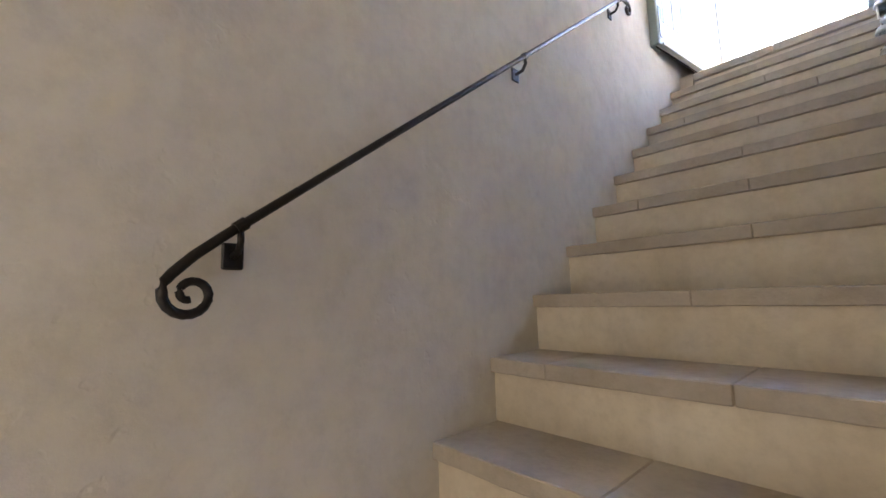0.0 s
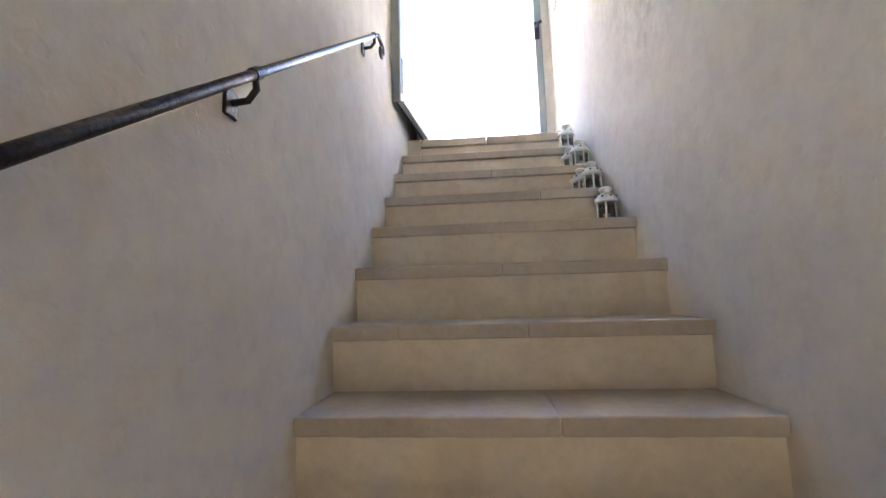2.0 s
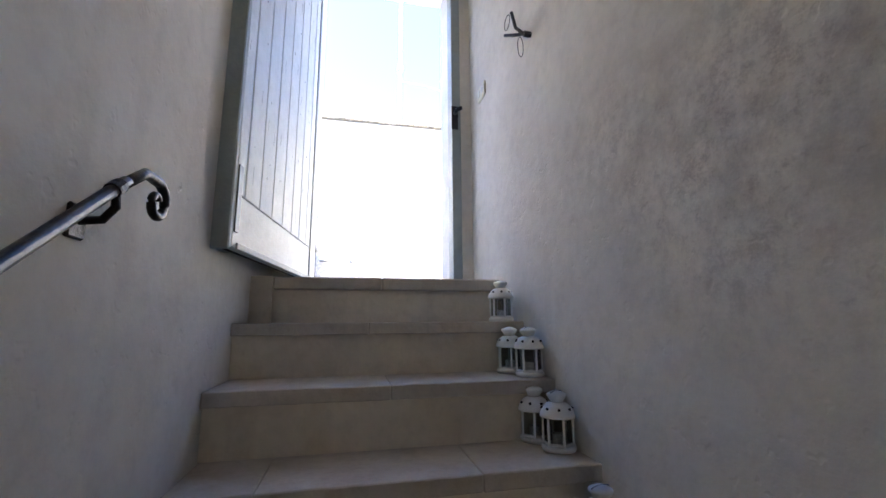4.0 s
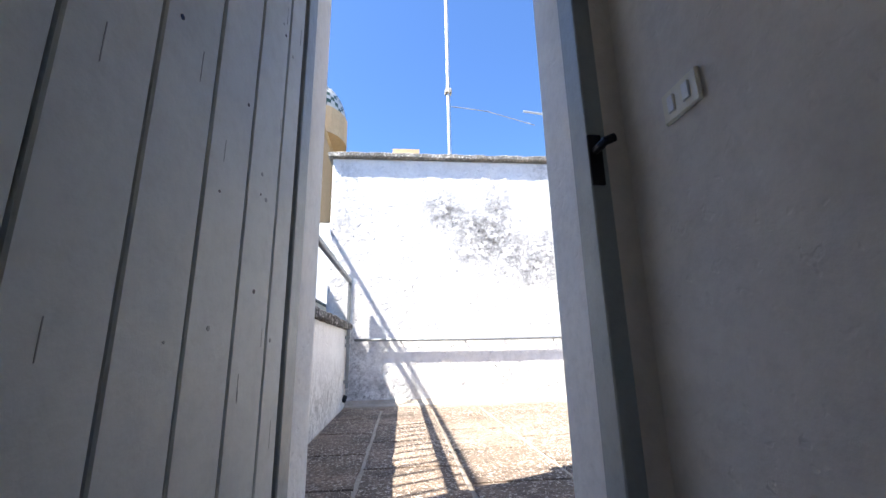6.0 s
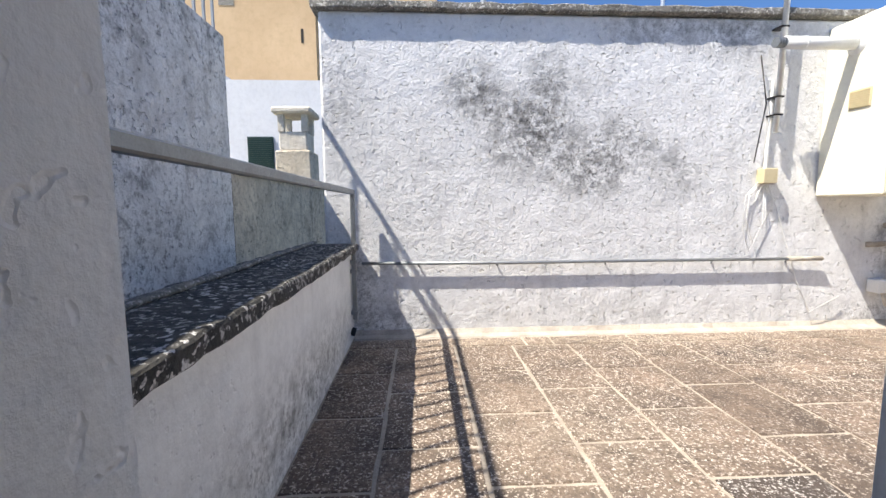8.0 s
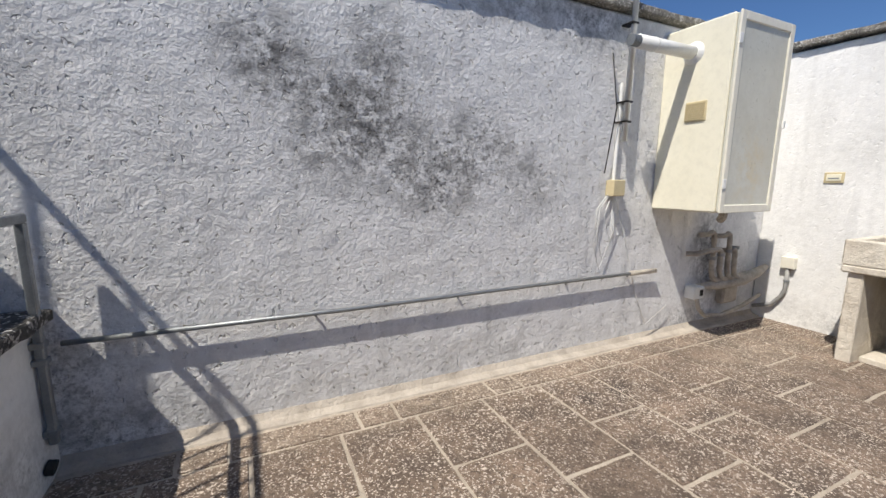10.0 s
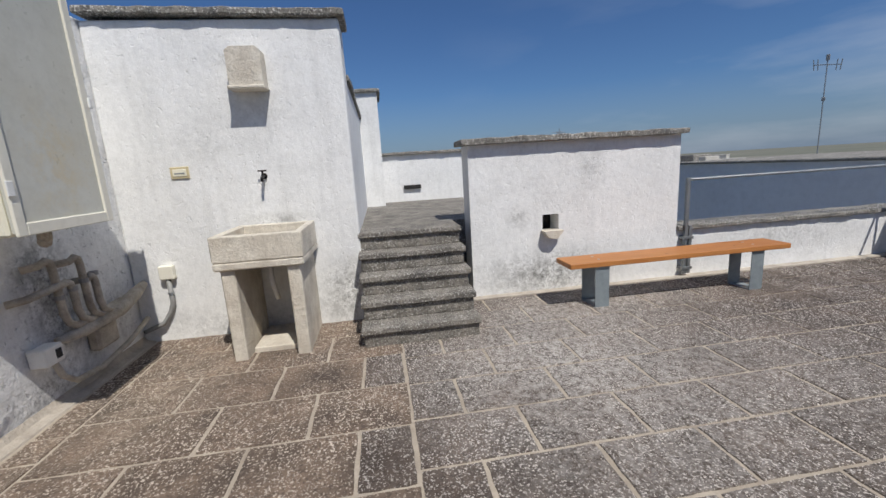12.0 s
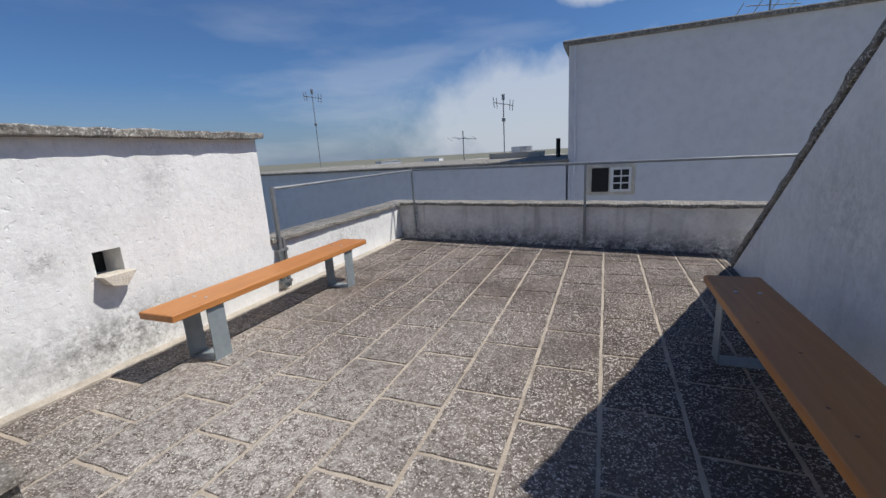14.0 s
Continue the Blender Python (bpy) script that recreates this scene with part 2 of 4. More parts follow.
M_TILE = mat("terrazzo_flag", (0.168, 0.127, 0.100), (0.060, 0.047, 0.038), 2.2, 0.9, 0.8, 90, speck=(0.70, 0.64, 0.575), speck_scale=92, speck_amount=1.0, vary=0.4,
             stains=[((4.0, 0.7, 0), (1.4, 1.4, 0.4), 1.0), ((3.4, -0.6, 0), (1.2, 1.5, 0.4), 0.5), ((5.0, -0.2, 0), (0.8, 1.5, 0.4), 0.7), ((2.6, 0.6, 0), (0.9, 1.0, 0.4), 0.4)],
             stain_colour=(0.60, 0.56, 0.51), stain_scale=15)
M_TILE_BROWN = mat("brown_terrazzo_flag", (0.29, 0.21, 0.152), (0.075, 0.057, 0.045), 2.8, 0.9, 0.9, 80, speck=(0.64, 0.555, 0.46), speck_scale=84, speck_amount=1.0, vary=0.35,
                   stains=[((1.0, 3.85, 0), (4.0, 0.25, 0.3), 0.6), ((4.2, 3.4, 0), (0.9, 0.5, 0.3), 0.5), ((0.8, 2.4, 0), (0.9, 0.8, 0.3), 0.5)], stain_colour=(0.50, 0.41, 0.31), stain_scale=11)
M_MORTAR = mat("pale_mortar", (0.52, 0.45, 0.36), (0.36, 0.305, 0.24), 4, 0.95, 0.4, 60)
M_FILLET = mat("mortar_fillet", (0.53, 0.475, 0.40), (0.36, 0.315, 0.26), 5, 0.95, 0.6, 40, drips=0.35, stain_colour=(0.3, 0.26, 0.2))
M_STEP = mat("weathered_step_stone", (0.29, 0.265, 0.225), (0.11, 0.102, 0.09), 5, 0.95, 0.5, 70, speck=(0.50, 0.48, 0.44), speck_scale=70, speck_amount=0.7)
M_SINK = mat("sink_stone", (0.72, 0.67, 0.57), (0.55, 0.49, 0.40), 5, 0.85, 0.35, 60, drips=0.32, mottle=0.45, stain_colour=(0.3, 0.27, 0.22))
M_CREAM = mat("cream_enamel", (0.80, 0.765, 0.62), (0.77, 0.735, 0.59), 2, 0.42, 0.03, 20, drips=0.05, stain_colour=(0.5, 0.4, 0.2))
M_CREAM_EDGE = mat("cream_edge_enamel", (0.80, 0.77, 0.66), (0.76, 0.73, 0.61), 2, 0.4, 0.03, 20)
M_PANEL = mat("yellowed_panel", (0.60, 0.60, 0.53), (0.55, 0.54, 0.46), 2, 0.35, 0.02, 20, stains=[((3.9, 3.47, 1.55), (0.3, 0.5, 0.4), 0.55)], stain_colour=(0.62, 0.50, 0.26), stain_scale=2)
M_PLASTIC = mat("white_plastic", (0.80, 0.80, 0.77), (0.76, 0.76, 0.72), 4, 0.35, 0.02, 30)
M_BEIGE_PLASTIC = mat("beige_plastic", (0.62, 0.53, 0.33), (0.56, 0.47, 0.28), 4, 0.45, 0.02, 30)
M_GALV = mat("galvanised_steel", (0.32, 0.34, 0.35), (0.25, 0.265, 0.27), 12, 0.5, 0.05, 90, metal=0.7)
M_STEEL_LEG = mat("grey_painted_steel", (0.30, 0.345, 0.36), (0.24, 0.28, 0.30), 14, 0.5, 0.04, 90, metal=0.3)
M_ALU = mat("aluminium", (0.62, 0.64, 0.66), (0.52, 0.54, 0.56), 10, 0.4, 0.03, 60, metal=0.7)
M_IRON = mat("black_iron", (0.022, 0.020, 0.020), (0.03, 0.027, 0.026), 10, 0.38, 0.12, 60, metal=0.6)
M_RUSTPIPE = mat("dirty_pipe_lagging", (0.56, 0.51, 0.43), (0.34, 0.30, 0.24), 9, 0.9, 0.35, 50, mottle=0.5, stain_colour=(0.08, 0.07, 0.06))
# near-black; in gaps, holes and openings it stands in for their shade
M_DARK = mat("black_and_gap_shade", (0.03, 0.028, 0.025), (0.02, 0.02, 0.02), 9, 0.95, 0.2, 50)
M_LANTERN = mat("white_lantern_enamel", (0.78, 0.78, 0.76), (0.72, 0.72, 0.70), 18, 0.45, 0.05, 60)
M_CHURCH = mat("church_limestone", (0.62, 0.45, 0.27), (0.54, 0.38, 0.22), 0.35, 0.9, 0.15, 3, drips=0.12, stain_colour=(0.4, 0.27, 0.15))
M_OLDSTONE = mat("old_stone_wall", (0.74, 0.66, 0.52), (0.48, 0.41, 0.31), 2.6, 0.95, 0.7, 22, pits=1.6, drips=0.35, mottle=0.85, stain_colour=(0.07, 0.065, 0.06))
M_MOULDY = mat("mouldy_whitewash", (0.80, 0.80, 0.79), (0.60, 0.60, 0.59), 5, 0.95, 0.5, 30, pits=2.0, drips=0.35, mottle=0.95, stain_colour=(0.06, 0.058, 0.055))
M_FAR_WHITE = mat("neighbour_whitewash", (0.74, 0.75, 0.77), (0.68, 0.69, 0.71), 0.6, 0.9, 0.06, 12, drips=0.08, stain_colour=(0.45, 0.45, 0.45))
M_SHUTTER = mat("dark_green_paint", (0.012, 0.045, 0.038), (0.010, 0.036, 0.030), 8, 0.5, 0.05, 30)
M_DOORPAINT = mat("pale_blue_grey_door_paint", (0.66, 0.70, 0.69), (0.58, 0.625, 0.62), 3, 0.5, 0.04, 70)
M_FRAMEPAINT = mat("grey_green_frame_paint", (0.33, 0.37, 0.37), (0.28, 0.315, 0.32), 3, 0.5, 0.08, 60)
M_TOWN = mat("town_render", (0.55, 0.53, 0.48), (0.42, 0.40, 0.36), 0.5, 0.9, 0.1, 10)
M_GROUND = mat("far_plain", (0.12, 0.13, 0.09), (0.20, 0.19, 0.15), 0.01, 1.0, 0.0, 1)
M_DOMEW = mat("dome_white_tile", (0.62, 0.60, 0.54), (0.52, 0.50, 0.45), 2, 0.4, 0.05, 10)
M_DOMEG = mat("dome_green_tile", (0.03, 0.075, 0.055), (0.06, 0.09, 0.05), 2, 0.3, 0.05, 10)
M_BROWNFELT = mat("cable_grey", (0.30, 0.30, 0.29), (0.25, 0.25, 0.24), 12, 0.6, 0.05, 50)


def wood_mat(name, base, second):
    m = bpy.data.materials.new(name)
    m.use_nodes = True
    n, l = m.node_tree.nodes, m.node_tree.links
    b = n["Principled BSDF"]
    tc = n.new("ShaderNodeTexCoord")
    mp = n.new("ShaderNodeMapping")
    mp.inputs["Scale"].default_value = (22, 1.3, 22)
    t = n.new("ShaderNodeTexNoise")
    t.inputs["Scale"].default_value, t.inputs["Detail"].default_value, t.inputs["Distortion"].default_value = 1.5, 6, 0.6
    r = n.new("ShaderNodeValToRGB")
    r.color_ramp.elements[0].position, r.color_ramp.elements[1].position = 0.3, 0.72
    r.color_ramp.elements[0].color, r.color_ramp.elements[1].color = (*second, 1), (*base, 1)
    bp = n.new("ShaderNodeBump")
    bp.inputs["Strength"].default_value, bp.inputs["Distance"].default_value = 0.15, 0.004
    l.new(tc.outputs["Object"], mp.inputs[0])
    l.new(mp.outputs[0], t.inputs["Vector"])
    l.new(t.outputs[0], r.inputs[0])
    l.new(t.outputs[0], bp.inputs["Height"])
    l.new(r.outputs[0], b.inputs["Base Color"])
    l.new(bp.outputs[0], b.inputs["Normal"])
    b.inputs["Roughness"].default_value = 0.5
    return m


M_WOOD = wood_mat("varnished_bench_wood", (0.50, 0.215, 0.062), (0.40, 0.155, 0.040))
M_KNOT = mat("wood_knot", (0.16, 0.065, 0.025), (0.2, 0.08, 0.03), 20, 0.6, 0.05, 60)
M_GLASS = bpy.data.materials.new("thin_glass")
M_GLASS.use_nodes = True
M_GLASS.node_tree.nodes["Principled BSDF"].inputs["Transmission Weight"].default_value = 1.0
M_GLASS.node_tree.nodes["Principled BSDF"].inputs["Roughness"].default_value = 0.12
M_GLASS.node_tree.nodes["Principled BSDF"].inputs["IOR"].default_value = 1.1
M_GLASS.node_tree.nodes["Principled BSDF"].inputs["Base Color"].default_value = (0.75, 0.78, 0.78, 1)


# ---- mesh helpers ----
def mesh_of(name, bm, material, smooth=False):
    me = bpy.data.meshes.new(name)
    bmesh.ops.recalc_face_normals(bm, faces=bm.faces)
    bm.to_mesh(me)
    bm.free()
    if material:
        me.materials.append(material)
    if smooth:
        me.polygons.foreach_set("use_smooth", [True] * len(me.polygons))
    return me


def part(name, bm, material, parent=None, label="", smooth=False):
    """Links a bmesh as one mesh object under a thing or a part."""
    ob = new(name, mesh_of(name, bm, material, smooth))
    if parent:
        ob.parent = parent
    if label:
        ob["label"] = label
    return ob


def empty(name, at=(0, 0, 0), rz=0):
    ob = new(name)
    ob.empty_display_size = 0.05
    ob.matrix_world = pose(*at, 0, 0, rz)
    return ob


def box(bm, x0, x1, y0, y1, z0, z1, bevel=0.0, cuts=0, rough=0.0):
    m = Matrix.LocRotScale(((x0 + x1) / 2, (y0 + y1) / 2, (z0 + z1) / 2), None, (x1 - x0, y1 - y0, z1 - z0))
    made = bmesh.ops.create_cube(bm, size=1, matrix=m)["verts"]
    if bevel:
        es = list({e for v in made for e in v.link_edges})
        bmesh.ops.bevel(bm, geom=es, offset=bevel, segments=1, affect="EDGES")
    if cuts:
        long = max(x1 - x0, y1 - y0, z1 - z0)
        es = [e for e in bm.edges if e.calc_length() > 0.6 * long]
        bmesh.ops.subdivide_edges(bm, edges=es, cuts=cuts)
    if rough:
        for v in bm.verts:
            d = noise.noise_vector(v.co * 7.0) + 0.6 * noise.noise_vector(v.co * 23.0)
            v.co += d * rough
    return bm


def bx(*a, **k):
    return box(bmesh.new(), *a, **k)


def cyl(bm, p, q, r, r2=None, seg=12):
    p, q = Vector(p), Vector(q)
    d = q - p
    m = Matrix.Translation((p + q) / 2) @ d.to_track_quat("Z", "Y").to_matrix().to_4x4()
    bmesh.ops.create_cone(bm, cap_ends=True, segments=seg, radius1=r, radius2=r if r2 is None else r2, depth=d.length, matrix=m)
    return bm


def cy(*a, **k):
    return cyl(bmesh.new(), *a, **k)


def tube(bm, pts, r, seg=8):
    """A bent round bar through the points."""
    pts = [Vector(p) for p in pts]
    rings = []
    up = Vector((0.13, 0.21, 1)).normalized()
    for i, p in enumerate(pts):
        t = (pts[min(i + 1, len(pts) - 1)] - pts[max(i - 1, 0)]).normalized()
        a = t.cross(up)
        if a.length < 1e-3:
            a = t.cross(Vector((1, 0, 0)))
        a.normalize()
        c = t.cross(a)
        rr = r[i] if isinstance(r, list) else r
        rings.append([bm.verts.new(p + rr * (math.cos(k * math.tau / seg) * a + math.sin(k * math.tau / seg) * c)) for k in range(seg)])
    for u, v in zip(rings, rings[1:]):
        for k in range(seg):
            bm.faces.new((u[k], u[(k + 1) % seg], v[(k + 1) % seg], v[k]))
    bm.faces.new(rings[0])
    bm.faces.new(rings[-1])
    return bm


def lathe(bm, prof, seg=16):
    rings = [[bm.verts.new((r * math.cos(k * math.tau / seg), r * math.sin(k * math.tau / seg), z)) for k in range(seg)] for r, z in prof]
    for u, v in zip(rings, rings[1:]):
        for k in range(seg):
            bm.faces.new((u[k], u[(k + 1) % seg], v[(k + 1) % seg], v[k]))
    bm.faces.new(rings[0])
    bm.faces.new(rings[-1])
    return bm


def prism_x(bm, outline, x0, x1):
    """A solid with the given (y, z) outline between two x planes."""
    a = [bm.verts.new((x0, y, z)) for y, z in outline]
    c = [bm.verts.new((x1, y, z)) for y, z in outline]
    bm.faces.new(a)
    bm.faces.new(c)
    k = len(outline)
    for i in range(k):
        bm.faces.new((a[i], a[(i + 1) % k], c[(i + 1) % k], c[i]))
    return bm


def prism_z(bm, outline, z0, z1):
    a = [bm.verts.new((x, y, z0)) for x, y in outline]
    c = [bm.verts.new((x, y, z1)) for x, y in outline]
    bm.faces.new(a)
    bm.faces.new(c)
    k = len(outline)
    for i in range(k):
        bm.faces.new((a[i], a[(i + 1) % k], c[(i + 1) % k], c[i]))
    return bm


def structure(name, bm, material, label, category="wall"):
    return tagged(part(name, bm, material), label, category, kind="structure")


# ---- the setting ----
XL, XR = -0.46, 0.62          # stair walls
FRONT = 0.92                  # outer face of the stair hut
NORTH = 4.05                  # stained wall across the terrace
EAST = 5.30                   # wall with the sink
BLOCK = 5.55                  # lower wall with the bench
OUT = 1.035                   # outer face of the hut
TOP = [(-3.2, 0.06), (-0.22, 2.6), (FRONT + 0.03, 2.6)]

ground = tagged(part("ground", bx(-2500, 2500, -2500, 2500, -7.4, -7.0), M_GROUND), "flat hazy plain reaching the horizon", "ground", kind="structure")
structure("wall_stair_right", prism_x(bmesh.new(), [(-4.9, -3.0), (-4.9, -0.3), (-3.2, 0.02), (-0.22, 2.56), (FRONT, 2.56), (FRONT, -3.0)], XR, OUT), M_LIME,
          "thick lime-plastered wall beside the stairs")
structure("wall_stair_left", prism_x(bmesh.new(), [(-4.9, -3.0), (-4.9, -0.3), (-3.2, 0.02), (-0.22, 2.56), (FRONT, 2.56), (FRONT, -3.0)], XL - 0.42, XL), M_LIME,
          "lime-plastered stair wall carrying an iron handrail")
structure("wall_hut_outside", prism_x(bmesh.new(), [(-3.2, -0.1), (-3.2, 0.02), (-0.22, 2.57), (FRONT, 2.57), (FRONT, -0.1)], OUT, OUT + 0.012), M_WHITE,
          "whitewashed outer wall of the stair hut with a sloping top")
for a in ((XL - 0.42, -0.40, -3.0, 0.0), (0.56, OUT, -3.0, 0.0), (-0.40, 0.56, -0.5, 0.0)):
    structure("wall_stair_bottom", bx(a[0], a[1], -5.2, -4.9, a[2], a[3]), M_LIME, "plain plastered wall round the doorway at the stair foot")
structure("wall_room_below", bx(XL - 0.42, OUT, -5.4, -5.2, -3.0, 0.0), M_LIME, "plain plastered wall of the room below")
structure("ceiling", prism_x(bmesh.new(), [(-4.9, -0.3), (-4.9, -0.15), (-3.2, -0.1), (-0.25, 2.42), (0.62, 2.42), (0.62, 2.28), (-0.2, 2.28), (-3.15, -0.25)], XL, XR), M_LIME,
          "sloping plastered ceiling over the stairs", "ceiling")
# front of the hut, with the doorway through it
DX0, DX1, DTOP = -0.285, 0.505, 2.08
structure("wall_door_left_pier", bx(XL, DX0, 0.70, FRONT, 0.0, 2.56), M_WHITE, "whitewashed pier beside the doorway")
structure("wall_door_right_pier", bx(DX1, XR, 0.70, FRONT, 0.0, 2.56), M_WHITE, "whitewashed pier beside the doorway")
structure("wall_over_door", bx(DX0, DX1, 0.70, FRONT, DTOP, 2.56), M_WHITE, "whitewashed wall over the doorway")
structure("wall_inner_pier", bx(DX1 + 0.03, XR, 0.60, 0.70, 0.035, 2.3), M_LIME, "narrow plastered strip beside the door frame")
structure("wall_inner_pier", bx(XL, DX0 - 0.03, 0.60, 0.70, 0.035, 2.3), M_LIME, "narrow plastered strip behind the open door")
structure("wall_inner_lintel", bx(XL, XR, 0.60, 0.70, DTOP, 2.3), M_LIME, "plastered strip over the door frame")
structure("wall_hut_front_skin", bx(XR, OUT + 0.012, FRONT, FRONT + 0.012, -0.05, 2.57), M_WHITE, "whitewashed hut front beside the doorway")
structure("wall_hut_front_skin", bx(XL - 0.42, XL, FRONT, FRONT + 0.012, -0.05, 2.57), M_WHITE, "whitewashed hut front beside the doorway")
structure("roof", bx(XL - 0.42, OUT + 0.02, -0.22, FRONT + 0.07, 2.575, 2.70), M_COPING, "weathered flat roof of the stair hut", "roof")
structure("roof_slope", prism_x(bmesh.new(), [(-3.2, -0.02), (-3.2, 0.02), (-0.22, 2.56), (-0.22, 2.45)], XL + 0.02, XR - 0.02), M_COPING, "sloping roof slab over the stairs", "roof")


def coping(name, p, q, width, thick, material, label, rough=0.012):
    """A rough-edged stone coping between two points of its underside's middle line."""
    p, q = Vector(p), Vector(q)
    L = (q - p).length
    bm = bx(0, L, -width / 2, width / 2, 0, thick, bevel=0.008, cuts=max(4, int(L / 0.07)), rough=rough)
    x = (q - p).normalized()
    y = Vector((0, 0, 1)).cross(x).normalized()
    z = x.cross(y)
    r = Matrix((x, y, z)).transposed().to_4x4()
    bmesh.ops.transform(bm, matrix=Matrix.Translation(p) @ r, verts=bm.verts)
    return tagged(part(name, bm, material), label, "coping", kind="structure")


coping("trim_hut_slope", (OUT - 0.15, -3.25, 0.0), (OUT - 0.15, -0.24, 2.58), 0.36, 0.06, M_COPING, "dark lichen-covered coping on the sloping hut wall")
coping("trim_hut_slope", (XL - 0.22, -3.25, 0.0), (XL - 0.22, -0.24, 2.58), 0.42, 0.06, M_COPING, "dark lichen-covered coping on the sloping hut wall")

# terrace floor base and joints
base = bmesh.new()
prism_z(base, [(OUT, -4.45), (BLOCK + 0.1, -4.6), (BLOCK + 0.1, NORTH + 0.05), (-0.62, NORTH + 0.05), (-0.62, FRONT), (OUT, FRONT)], -0.25, 0.0)
floor = tagged(part("floor", base, M_MORTAR), "roof terrace floor of stone flags in pale mortar", "floor", kind="structure")
structure("wall_below_terrace", bx(-1.6, 9.0, -4.9, 4.4, -7.0, -3.05), M_FAR_WHITE, "plain body of the house under the terrace")
structure("wall_house_east", bx(1.1, 5.6, -4.5, 4.3, -3.05, -0.26), M_FAR_WHITE, "plain body of the house under the terrace")

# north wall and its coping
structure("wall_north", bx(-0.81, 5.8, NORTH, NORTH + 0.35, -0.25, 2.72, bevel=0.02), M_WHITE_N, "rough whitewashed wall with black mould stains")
coping("trim_north_coping", (-0.86, NORTH + 0.12, 2.715), (4.35, NORTH + 0.12, 2.735), 0.36, 0.055, M_COPING, "rough grey stone coping on the stained wall", 0.01)
fil = prism_x(bmesh.new(), [(NORTH - 0.11, -0.02), (NORTH - 0.09, 0.010), (NORTH - 0.03, 0.022), (NORTH, 0.06), (NORTH, -0.02)], -0.58, 5.3)
structure("baseboard_north", fil, M_FILLET, "pale mortar fillet along the foot of the wall", "skirting")
# east wall with the sink
structure("wall_east", bx(EAST, EAST + 0.40, 2.05, NORTH, -0.25, 2.70, bevel=0.015), M_WHITE, "whitewashed wall over the stone sink")
coping("trim_east_coping", (EAST + 0.17, 2.0, 2.70), (EAST + 0.17, NORTH, 2.735), 0.46, 0.055, M_COPING, "rough grey stone coping on the white wall")
structure("wall_platform_north", bx(EAST + 0.40, 8.3, 2.05, 2.35, -0.25, 2.25), M_WHITE, "whitewashed wall along the raised terrace")
coping("trim_platform_north", (EAST + 0.38, 2.2, 2.27), (8.4, 2.2, 2.22), 0.36, 0.055, M_COPING, "dark coping along the raised terrace wall")
structure("wall_platform_pillar", bx(8.3, 9.3, 1.75, 2.35, 0.6, 2.62), M_WHITE, "white pillar at the end of the raised terrace")
coping("trim_pillar", (8.25, 2.05, 2.62), (9.35, 2.05, 2.62), 0.7, 0.05, M_COPING, "dark coping on the white pillar")
structure("wall_platform_east", bx(9.0, 9.3, -3.0, 1.75, 0.6, 1.66), M_WHITE, "low white parapet behind the raised terrace")
coping("trim_platform_east", (9.12, -3.0, 1.66), (9.12, 1.75, 1.66), 0.36, 0.05, M_COPING, "dark coping on the low parapet")
structure("floor_platform", bx(5.86, 9.0, -1.42, 2.05, -0.2, 0.83), M_STEP, "raised terrace floor of weathered stone", "floor")
# lower wall (block) with the open drain hole: four pieces round it
HY0, HY1, HZ0, HZ1 = -0.03, 0.15, 0.66, 0.845
for a in ((0.93, HY1, -0.25, 1.6), (HY0, -1.43, -0.25, 1.6), (HY1, HY0, -0.25, HZ0), (HY1, HY0, HZ1, 1.6)):
    structure("wall_block", bx(BLOCK, BLOCK + 0.3, min(a[0], a[1]), max(a[0], a[1]), a[2], a[3]), M_WHITE, "whitewashed terrace wall with a square drain hole")
# sheet closing the hole; its black colour carries the shade inside
structure("wall_hole_back", bx(BLOCK + 0.22, BLOCK + 0.29, HY0, HY1, HZ0, HZ1), M_DARK, "back of the drain hole, coloured near-black for its shade")
coping("trim_block_coping", (BLOCK + 0.13, 1.0, 1.60), (BLOCK + 0.13, -1.47, 1.60), 0.42, 0.06, M_COPING, "rough lichen-covered coping slab")
structure("wall_parapet_east", bx(BLOCK + 0.02, BLOCK + 0.28, -4.5, -1.43, -0.25, 0.55), M_WHITE, "low whitewashed parapet of the terrace")
coping("trim_parapet_east", (BLOCK + 0.14, -1.43, 0.55), (BLOCK + 0.14, -4.6, 0.55), 0.34, 0.05, M_COPING, "rough lichen-covered parapet coping")
fil = prism_z(bmesh.new(), [(BLOCK - 0.10, 0.98), (BLOCK - 0.08, -4.4), (BLOCK + 0.03, -4.4), (BLOCK + 0.03, 0.98)], -0.02, 0.022)
structure("baseboard_block", fil, M_FILLET, "pale mortar fillet along the foot of the wall", "skirting")
# south parapet, slightly skewed
PA, PB = Vector((5.85, -4.43, 0)), Vector((-0.9, -3.54, 0))
sp = bmesh.new()
dn = (PB - PA).normalized().cross(Vector((0, 0, 1)))
dn = dn if dn.y < 0 else -dn
prism_z(sp, [tuple((PA)[:2]), tuple((PB)[:2]), tuple((PB + dn * 0.3)[:2]), tuple((PA + dn * 0.3)[:2])], -0.25, 0.56)
structure("wall_south", sp, M_PARAPET, "low parapet with dark streaks, darker towards its foot")
coping("trim_south", PA + dn * 0.14 + Vector((0, 0, 0.56)), PB + dn * 0.14 + Vector((0, 0, 0.56)), 0.36, 0.045, M_COPING, "thin weathered coping on the low parapet")
